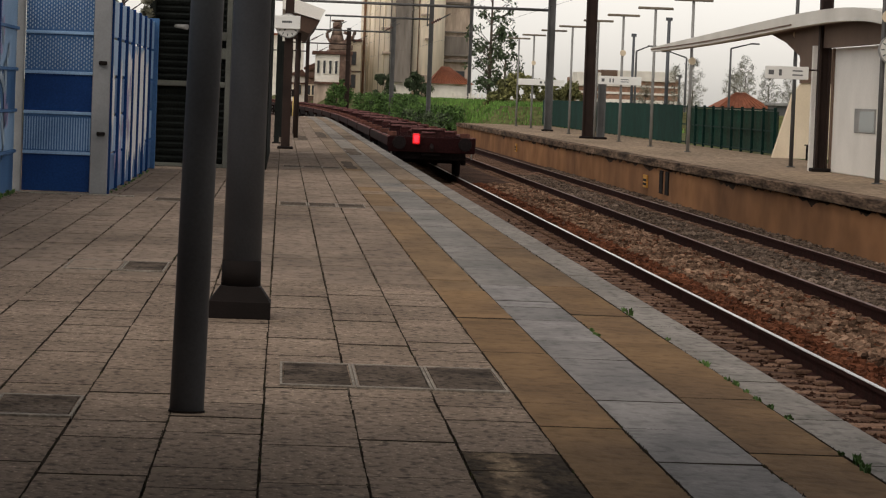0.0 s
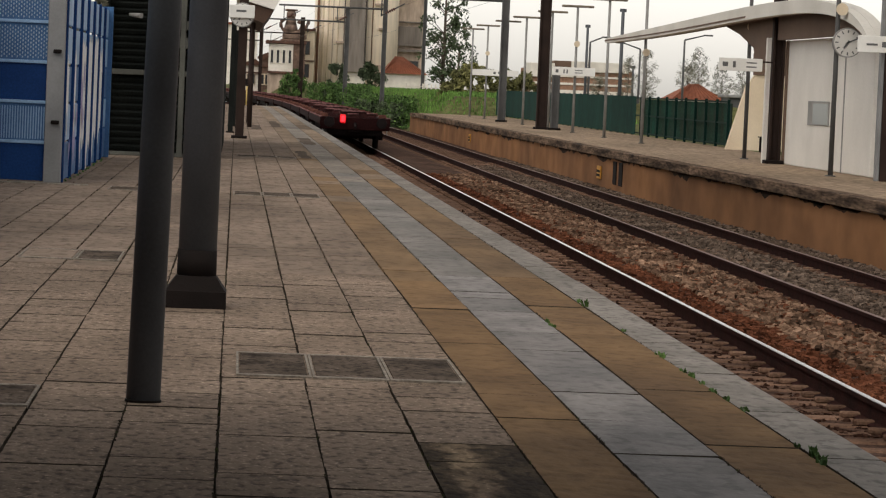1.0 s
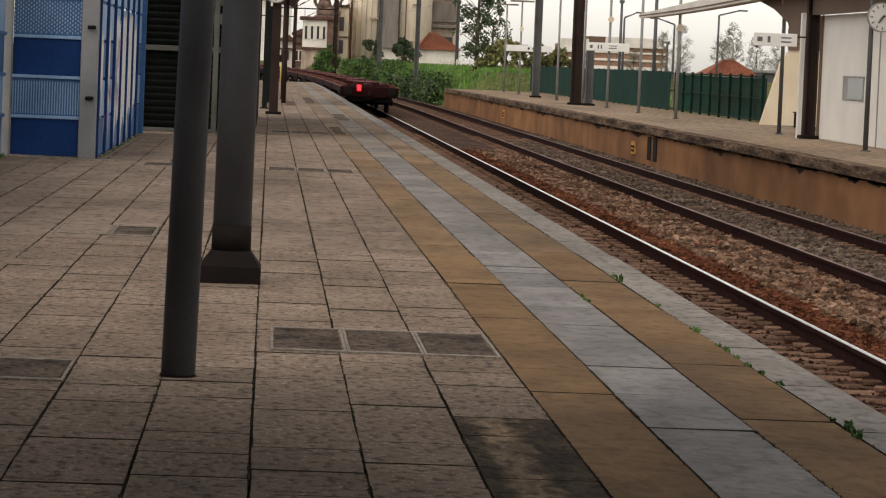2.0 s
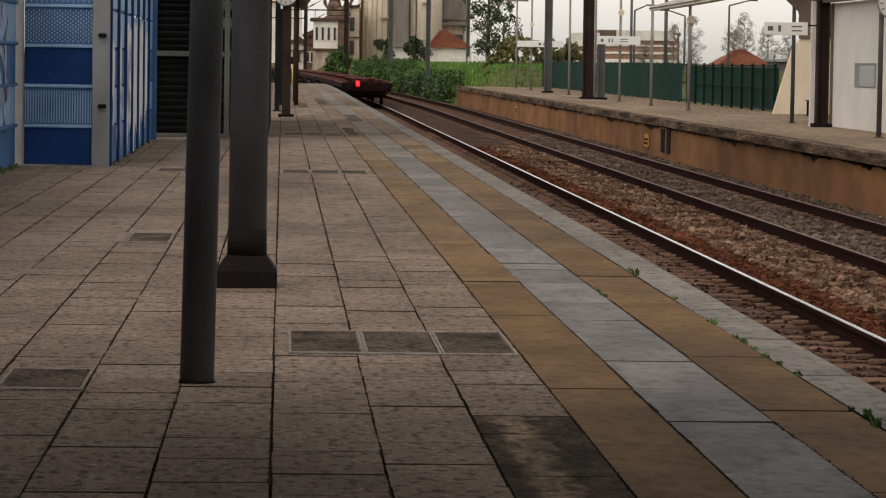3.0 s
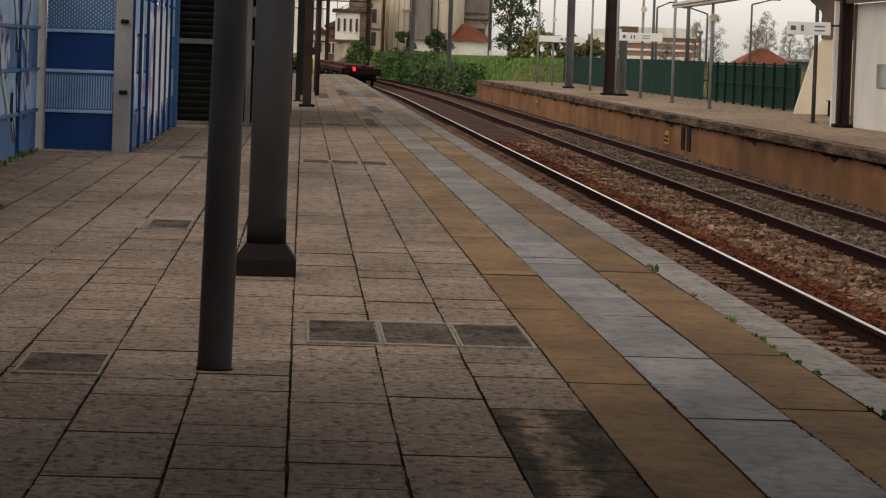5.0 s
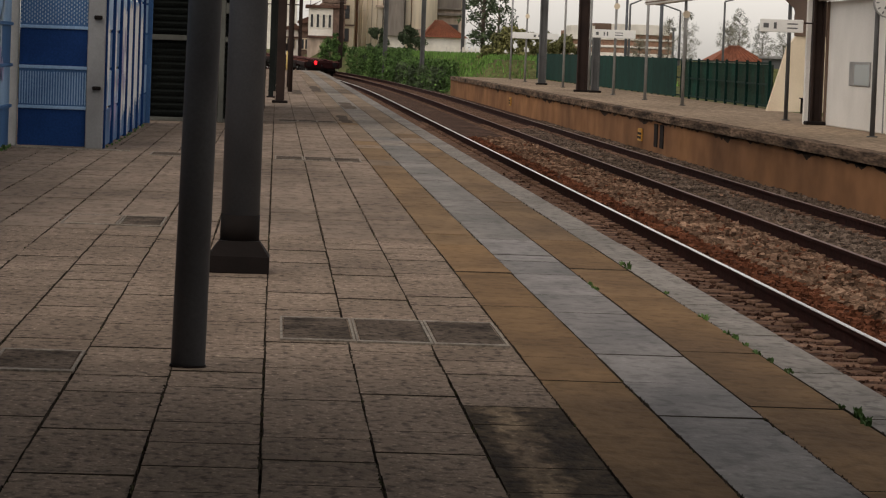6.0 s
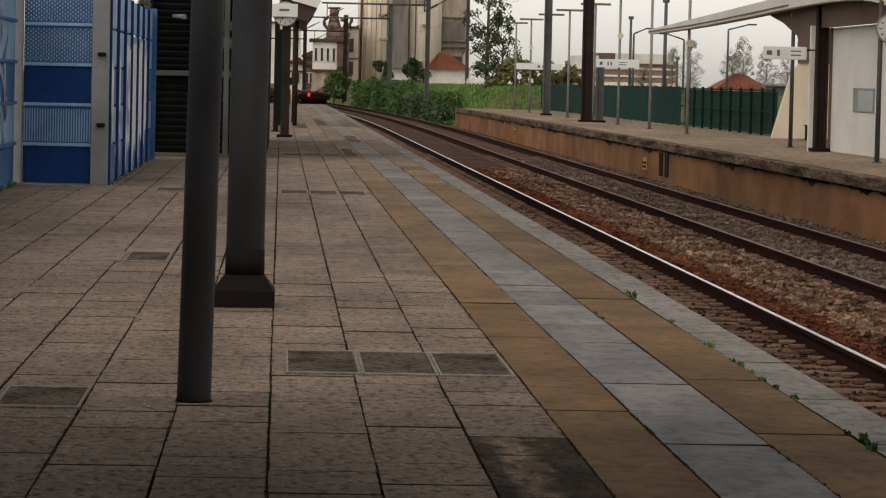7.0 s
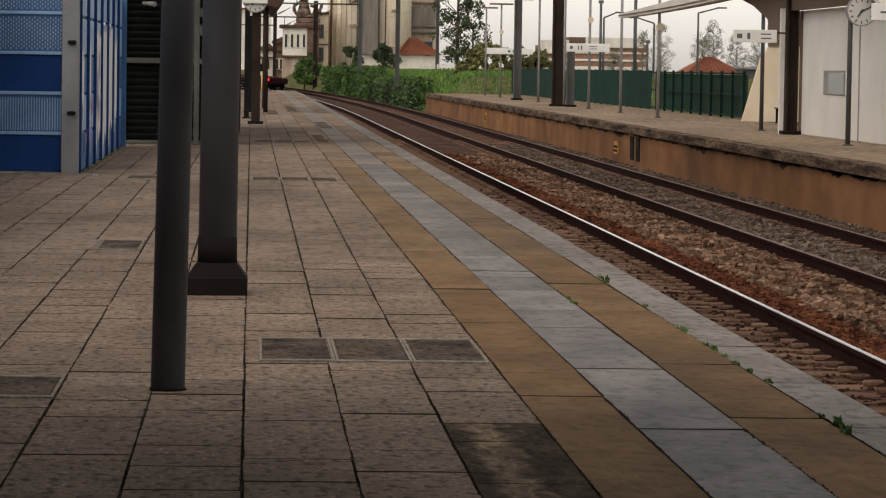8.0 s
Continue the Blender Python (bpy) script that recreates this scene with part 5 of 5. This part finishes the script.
def brick_building():
    t = thing("brick_building", "long low brick building with white bands", "building", pose(0, 262, -0.4))
    bm = B()
    box(bm, 24.3, 32.7, 0, 10, 0, 3.95, 0.04)
    part("wall", bm, BRICK, t)
    for z, h, x0 in ((1.7, 0.5, 24.3), (2.62, 0.18, 24.3), (3.25, 0.16, 24.3)):
        bm = B()
        box(bm, x0 - 0.05, 32.8, -0.12, 0.05, z, z + h, 0.02)
        part("band", bm, HOUSE_WHITE, t)
    bm = B()
    box(bm, 24.2, 26.2, -0.3, 4, 3.2, 4.35, 0.03)
    part("parapet", bm, HOUSE_WHITE, t)
    bm = B()
    box(bm, 27.6, 32.4, -0.3, 4, 3.75, 4.6, 0.03)
    part("parapet", bm, HOUSE_WHITE, t)
    bm = B()
    box(bm, 26.2, 29.0, 0.2, 6, 3.95, 4.6, 0.03)
    part("roof_box", bm, BROWN_SOFFIT, t)


brick_building()


def red_roof_house():
    t = thing("small_house", "small house with a red hipped roof behind the fence", "house", pose(0, 222, -0.4))
    bm = B()
    box(bm, 30.9, 34.0, 0, 5, 0, 1.85, 0.03)
    part("wall", bm, HOUSE_WHITE, t)
    bm = B()
    base = [bm.verts.new(p) for p in ((30.5, -0.4, 1.85), (34.4, -0.4, 1.85), (34.4, 5.4, 1.85), (30.5, 5.4, 1.85))]
    top = [bm.verts.new(p) for p in ((32.1, 2.3, 2.95), (32.8, 2.7, 2.95))]
    for f in ((base[0], base[1], top[1], top[0]), (base[1], base[2], top[1]), (base[2], base[3], top[0], top[1]), (base[3], base[0], top[0]), base[::-1]):
        bm.faces.new(f)
    part("roof", bm, TILE_ROOF, t)
    for i in range(12):
        bm = B()
        u = i / 11
        rod(bm, (30.6 + 3.7 * u, -0.42, 1.88), (32.1 + 0.7 * u, 2.25 + 0.4 * u, 2.97), 0.03, 0.025, 6)
        part("tile_course", bm, TILE_ROOF, t)
    t = thing("shed", "low blue-grey shed roof behind the fence", "shed", pose(0, 215, -0.4))
    bm = B()
    box(bm, 33.6, 36, 0, 4, 0, 2.1, 0.03)
    part("wall", bm, MAST_GREY, t)
    bm = B()
    box(bm, 33.4, 36.2, -0.3, 4.3, 2.1, 2.3, 0.03)
    part("roof", bm, STEEL, t)


red_roof_house()


def street_lamp(x, y, h, arm, side):
    t = thing("street_lamp", "slim street lamp with one curved arm", "street lamp", pose(x, y, -0.4), "street lamps")
    bm = B()
    rod(bm, (0, 0, 0), (0, 0, h), 0.09, 0.06, 8)
    part("pole", bm, MAST_GREY, t)
    bm = B()
    rod(bm, (0, 0, h), (side * arm, 0, h + 0.35), 0.05, 0.04, 8)
    part("arm", bm, MAST_GREY, t)
    bm = B()
    box(bm, side * arm - 0.1 if side > 0 else -arm - 0.5, side * arm + 0.5 if side > 0 else -arm + 0.1, -0.1, 0.1, h + 0.3, h + 0.4, 0.03)
    part("lamp_head", bm, MAST_GREY, t)


street_lamp(28.2, 200, 5.6, 1.3, 1)
street_lamp(25.4, 200, 4.9, 1.1, -1)
street_lamp(22.2, 200, 5.2, 0.8, 1)
for x, y, h, w in ((24.2, 200, 7.4, 0.13), (22.0, 200, 6.3, 0.10), (30.0, 240, 4.2, 0.1)):
    t = thing("utility_pole", "dark utility pole rising behind the fence", "pole", pose(x, y, -0.4), "utility poles")
    bm = B()
    rod(bm, (0, 0, 0), (0, 0, h), w, w * 0.8, 8)
    part("shaft", bm, POLE_GREY, t)
    bm = B()
    box(bm, -w * 1.6, w * 1.6, -0.06, 0.06, h - 0.2, h, 0.01)
    part("cap", bm, POLE_GREY, t)

# ---- train of empty flat wagons ----
PITCH = 20.0


def wheelset(parent, y):
    for s in (-1, 1):
        bm = B()
        rod(bm, (s * 0.83, y, 0.46), (s * 0.95, y, 0.46), 0.46, 0.44, 20)
        part("wheel", bm, WAGON_BLACK, parent)
    bm = B()
    rod(bm, (-0.83, y, 0.46), (0.83, y, 0.46), 0.08, 0.08, 8)
    part("axle", bm, WAGON_BLACK, parent)


def flat_wagon(y):
    t = thing("flat_wagon", "dark red empty flat wagon with open frame deck", "railway wagon", pose(TRACKS[0] + bend(y), y, -0.94, 0, 0, heading(y)), "flat wagons")
    L = 9.45
    bm = B()
    for s in (-1, 1):
        box(bm, s * 1.22 - 0.1, s * 1.22 + 0.1, -L, L, 0.88, 1.16, 0.015)
    part("side_beam", bm, WAGON, t)
    bm = B()
    box(bm, -0.28, 0.28, -L, L, 0.62, 1.1, 0.02)
    part("spine", bm, WAGON_BLACK, t)
    bm = B()
    box(bm, -1.05, 1.05, -L + 0.3, L - 0.3, 0.5, 0.87, 0.03)
    part("underframe", bm, WAGON_BLACK, t)
    for i in range(11):
        u = -L + 0.5 + i * (2 * L - 1) / 10
        bm = B()
        box(bm, -1.3, 1.3, u - 0.12, u + 0.12, 1.02, 1.16, 0.02)
        part("cross_beam", bm, WAGON, t)
    for i in (1, 5, 9):
        u = -L + 0.5 + i * (2 * L - 1) / 10
        for s in (-1, 1):
            bm = B()
            box(bm, s * 1.12 - 0.14, s * 1.12 + 0.14, u - 0.25, u + 0.25, 1.16, 1.3, 0.02)
            part("container_pin", bm, WAGON_RUST, t)
    wear = random.Random(17)
    for s in (-1, 1):
        u = -L + 0.2
        while u < L - 1.0:
            ln = wear.uniform(0.8, 2.6)
            bm = B()
            box(bm, s * 1.29 - 0.05, s * 1.29 + 0.05, u, min(L - 0.1, u + ln), 1.155, 1.155 + wear.uniform(0.02, 0.05), 0.008)
            part("rubbing_strip", bm, WAGON_EDGE, t, "pale worn edge strip")
            u += ln + wear.uniform(0.4, 1.8)
    for i in range(6):
        u = -L + 1.1 + i * 3.3 + wear.uniform(-0.7, 0.7)
        x0, x1 = sorted((wear.uniform(-1.25, -0.2), wear.uniform(0.2, 1.25)))
        h = wear.uniform(0.08, 0.22)
        bm = B()
        box(bm, x0, x1, u - 0.14, u + 0.14, 1.1, 1.16 + h, 0.03)
        fold = part("folded_bolster", bm, WAGON_TOP, t)
        bm = B()
        rod(bm, (x0 + 0.05, u - 0.16, 1.17 + h), (x1 - 0.05, u - 0.16, 1.17 + h), 0.03, 0.03, 8)
        part("bolster_bar", bm, WAGON_EDGE, fold, "pale scraped bar")
    for e in (-1, 1):
        bm = B()
        box(bm, -1.3, 1.3, e * L - 0.09, e * L + 0.09, 0.72, 1.18, 0.02)
        part("end_beam", bm, WAGON, t)
        for s in (-1, 1):
            bm = B()
            rod(bm, (s * 0.98, e * L, 1.0), (s * 0.98, e * (L + 0.42), 1.0), 0.1, 0.09, 12)
            rod(bm, (s * 0.98, e * (L + 0.42), 1.0), (s * 0.98, e * (L + 0.5), 1.0), 0.2, 0.19, 20)
            part("buffer", bm, WAGON_BLACK, t)
            bm = B()
            rod(bm, (s * 1.2, e * (L + 0.05), 0.55), (s * 1.2, e * (L + 0.05), 0.95), 0.02, 0.02, 6)
            part("grab_rail", bm, STEEL, t)
        bm = B()
        rod(bm, (0, e * L, 0.98), (0, e * (L + 0.4), 0.80), 0.06, 0.05, 8)
        part("coupling_hook", bm, WAGON_BLACK, t)
        bm = B()
        for s in (-1, 1):
            box(bm, s * 1.05 - 0.07, s * 1.05 + 0.07, e * 6.9 - 1.3, e * 6.9 + 1.3, 0.35, 0.62, 0.02)
        box(bm, -1.05, 1.05, e * 6.9 - 0.2, e * 6.9 + 0.2, 0.4, 0.66, 0.02)
        bog = part("bogie", bm, WAGON_BLACK, t)
        wheelset(bog, e * 6.9 - 0.9)
        wheelset(bog, e * 6.9 + 0.9)
    return t


REAR = 94.2
SPEED = 24.3
wagon = flat_wagon(REAR + 9.95)
wagons = [wagon]
for i in range(1, 15):
    y = REAR + 9.95 + PITCH * i
    wagons.append(copy_thing(wagon, pose(TRACKS[0] + bend(y), y, -0.94, 0, 0, heading(y))))
bm = B()
box(bm, -0.11, 0.11, -0.08, 0.08, -0.16, 0.17, 0.03)
lamp = part("tail_lamp", bm, TAIL_RIM, wagon, "red glowing tail lamp", pose(-0.47, -9.62, 1.12))
bm = B()
box(bm, -0.075, 0.075, -0.13, -0.08, -0.11, 0.12, 0.03)
part("lens", bm, TAIL_RED, lamp, "glowing red lens")

# ---- paving of the platform, slab by slab ----
random.seed(5)


def slab_mesh(w, l, mat, name="slab"):
    """A slab with worn, slightly ragged upper edges, top at 0."""
    x, y = w / 2, l / 2
    ring = [(-x, -y), (0, -y), (x, -y), (x, -y / 2), (x, 0), (x, y / 2), (x, y), (0, y), (-x, y), (-x, y / 2), (-x, 0), (-x, -y / 2)]
    n = len(ring)
    v = [(a, b, -0.03) for a, b in ring]
    for a, b in ring:
        k = random.uniform(0.0005, 0.0035)
        g = random.choice((0.0005, 0.001, 0.003, 0.007)) * random.uniform(0.6, 1.3)
        v.append((a * (1 - k / x), b * (1 - g / y), 0))
    f = [tuple(range(n, 2 * n))] + [(i, (i + 1) % n, n + (i + 1) % n, n + i) for i in range(n)]
    me = bpy.data.meshes.new(name)
    me.from_pydata(v, [], f)
    me.materials.append(mat)
    me.materials.append(GROUT)
    for poly in me.polygons:
        poly.material_index = 0 if poly.index == 0 else 1
    return me, v, f


LINES = [1.222, 0.805, 0.390, -0.025, -0.442, -0.862, -1.287, -1.712, -2.140] + [-2.565 - 0.426 * k for k in range(9)]
COLS = [(b, a) for a, b in zip(LINES, LINES[1:])]
JOINTS = (13.15, 12.83, 12.53, 12.93, 13.92, 16.18, 13.0, 12.5)
ROW = 0.643
NEAR_END = 24.5
far = {}


# far bands: the fade with distance is put into these greyer slab colours
DULLER = {GOLD_FAR: GOLD_DULL, BLUEGREY_FAR: BLUEGREY_DULL}


def lay(x0, x1, start, end, near_mat, far_mat, lengths, fixed=(), gap_x=0.006):
    """One lengthwise column of slabs; some cross joints are tight, some gape."""
    cuts = [start]
    for stop in (*fixed, end):
        while stop - cuts[-1] > 1.5 * max(lengths) or (stop == end and cuts[-1] < end):
            cuts.append(cuts[-1] + random.choice(lengths))
        if stop != end:
            cuts.append(stop)
    meshes = {}
    for y0, y1 in zip(cuts, cuts[1:]):
        ln, cy, w = y1 - y0, (y0 + y1) / 2, x1 - x0 - gap_x
        dz = random.gauss(0, 0.0014)
        gap = random.choices((0.0015, 0.004, 0.008, 0.013), (2, 3, 4, 3))[0]
        mat = near_mat
        if near_mat is SLAB and 0.7 < x0 < 1.0 and 10 < cy < 13.1:
            mat = SLAB_STAINED
        if 9.5 < cy < NEAR_END and x0 > -3.0:
            key = (round(ln, 3), gap, mat.name, random.randrange(4))
            if key not in meshes:
                meshes[key] = slab_mesh(w, ln - gap, mat)[0]
            ob = new("slab", meshes[key])
            ob.parent = platform
            ob.location = ((x0 + x1) / 2 + random.uniform(-0.003, 0.003), cy, dz)
            ob.rotation_euler = (random.uniform(-0.0025, 0.0025) * 0.65 / ln, random.uniform(-0.004, 0.004), random.uniform(-0.003, 0.003) * 0.65 / ln)
        else:
            mat = far_mat
            if far_mat in DULLER and random.random() < (cy - 36) / 26:
                mat = DULLER[far_mat]
            x, yy, c = w / 2, (ln - gap) / 2, 0.006
            vs, fs = far.setdefault(mat.name, ([], []))
            s = len(vs)
            b = (x0 + x1) / 2 + bend(cy)
            for k, z in ((0, -0.03), (c, 0.0)):
                vs += [(b + sx * (x - k), cy + sy * (yy - k), z + dz) for sx, sy in ((-1, -1), (1, -1), (1, 1), (-1, 1))]
            fs.append((s + 4, s + 5, s + 6, s + 7))
            fs += [(s + i, s + (i + 1) % 4, s + 4 + (i + 1) % 4, s + 4 + i) for i in range(4)]


for k, (x0, x1) in enumerate(COLS):
    lay(x0, x1, JOINTS[k % 8] - 53 * ROW, 186.5, SLAB, SLAB_FAR, (ROW,))
lay(1.222, 1.61, -24, 186.5, GOLD, GOLD_FAR, (1.37, 2.05, 2.05, 0.685), (10.2, 15.36, 15.95, 18.39, 20.5, 24.1, 27.6))
lay(1.61, 2.06, -24, 186.5, BLUEGREY, BLUEGREY_FAR, (0.65, 1.3, 1.3), (10.6, 12.41, 13.01, 14.33, 17.5, 18.1, 21.2, 25.0, 25.5))
lay(2.06, 2.475, -24, 186.5, GOLD, GOLD_FAR, (1.37, 2.4, 2.05), (10.87, 13.45, 15.9, 19.47, 23.74))
lay(2.475, 2.76, -24, 186.5, COPING, COPING, (2.0, 1.9))
for name, mat in ((m.name, m) for m in (SLAB_FAR, GOLD_FAR, GOLD_DULL, BLUEGREY_FAR, BLUEGREY_DULL, COPING)):
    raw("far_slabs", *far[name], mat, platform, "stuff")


# ---- soil and moss caught in the long joints ----


def joint_soil(name, mat, n, wide):
    v, f = [], []
    lines = [x for x in LINES[:12]] + [1.61, 2.06, 2.475]
    for i in range(n):
        x = random.choice(lines)
        y = 10 + 45 * random.random() ** 1.6
        if math.sin(y * 1.7 + x * 9) + math.sin(y * 0.63 + x * 31) + math.sin(y * 4.1 + x * 5) < random.uniform(-1.6, 1.2):
            continue
        x += random.uniform(-wide, wide) * 0.7
        hw, hl, h = wide * random.uniform(0.4, 1.2), random.uniform(0.015, 0.06), random.uniform(0.004, 0.009)
        s = len(v)
        v += [(x + hw * a * random.uniform(0.5, 1.2), y + hl * b * random.uniform(0.6, 1.2), -0.015) for a, b in ((-1, -0.4), (0, -1), (1, -0.4), (1, 0.5), (0, 1), (-1, 0.5))]
        v.append((x, y, h))
        f += [(s + k, s + (k + 1) % 6, s + 6) for k in range(6)]
    raw(name, v, f, mat, platform, "stuff")


joint_soil("joint_soil", GROUT, 9500, 0.0095)
joint_soil("joint_moss", MOSS, 1500, 0.012)


def access_cover(x0, x1, y0, y1, fill=None):
    t = thing("access_cover", "recessed paved access cover with a pale metal rim", "cover", group="access covers")
    r = 0.013
    bm = B()
    for a, b, c, d in ((x0, x1, y0, y0 + 0.07), (x0, x1, y1 - 0.05, y1), (x0, x0 + r, y0 + 0.07, y1 - 0.05), (x1 - r, x1, y0 + 0.07, y1 - 0.05)):
        box(bm, a, b, c, d, -0.02, 0.009)
    part("rim", bm, COVER_RIM, t)
    bm = B()
    box(bm, x0 + r + 0.008, x1 - r - 0.008, y0 + 0.085, y1 - 0.065, -0.02, 0.007)
    part("infill", bm, fill or COVER, t, "pale paved infill" if fill else "dark aggregate infill")


for a, b, c, d in ((0.05, 0.43, 15.82, 17.17), (0.435, 0.82, 15.82, 17.17), (0.825, 1.205, 15.82, 17.17), (-1.25, -0.865, 13.97, 14.92), (-1.225, -0.88, 25.15, 26.5), (0.06, 0.44, 61.3, 62.5),
                   (0.01, 0.38, 40.7, 42.0), (0.39, 0.76, 40.7, 42.0), (0.77, 1.13, 40.7, 42.0), (0.45, 0.82, 61.3, 62.5), (0.83, 1.2, 61.3, 62.5), (-1.6, -0.9, 40.7, 41.9)):
    access_cover(a, b, c, d)
access_cover(-1.68, -1.235, 25.15, 26.5, SLAB_FAR)

def dirt_patch(x0, x1, y0, y1, seed):
    """A thin ragged crust of trodden dirt."""
    random.seed(seed)
    t = thing("dirt_patch", "dark trodden dirt crust on the platform paving", "dirt", group="dirt patches")
    left = [(x0 + 0.02 * math.sin(i * 0.14 + seed) + 0.005 * math.sin(i * 0.43 + seed * 3) + random.uniform(-0.007, 0.007), y0 + (y1 - y0) * i / 90) for i in range(91)]
    right = [(x1 + 0.02 * math.sin(i * 0.1 + seed) + 0.005 * math.sin(i * 0.43 + seed * 3) + random.uniform(-0.007, 0.007), y0 + (y1 - y0) * i / 90) for i in range(91)]
    bm = B()
    prism(bm, left + right[::-1], "z", -0.012, 0.0055)
    part("crust", bm, DIRT, t)


for x0, x1, y0, y1, seed in ((1.2, 1.5, 103, 117, 73), (0.5, 0.8, 96, 105, 74), (1.65, 1.95, 76, 84, 75), (1.3, 1.5, 62, 68, 76)):
    dirt_patch(x0, x1, y0, y1, seed)

# ---- what moves ----


def motions():
    for i, w in enumerate(wagons):
        rows = []
        for k in range(17):
            t = k * 0.5
            y = REAR + 9.95 + PITCH * i + SPEED * t
            rows.append((t, pose(TRACKS[0] + bend(y), y, -0.94, 0, 0, heading(y))))
        walk(w, rows)


motions()
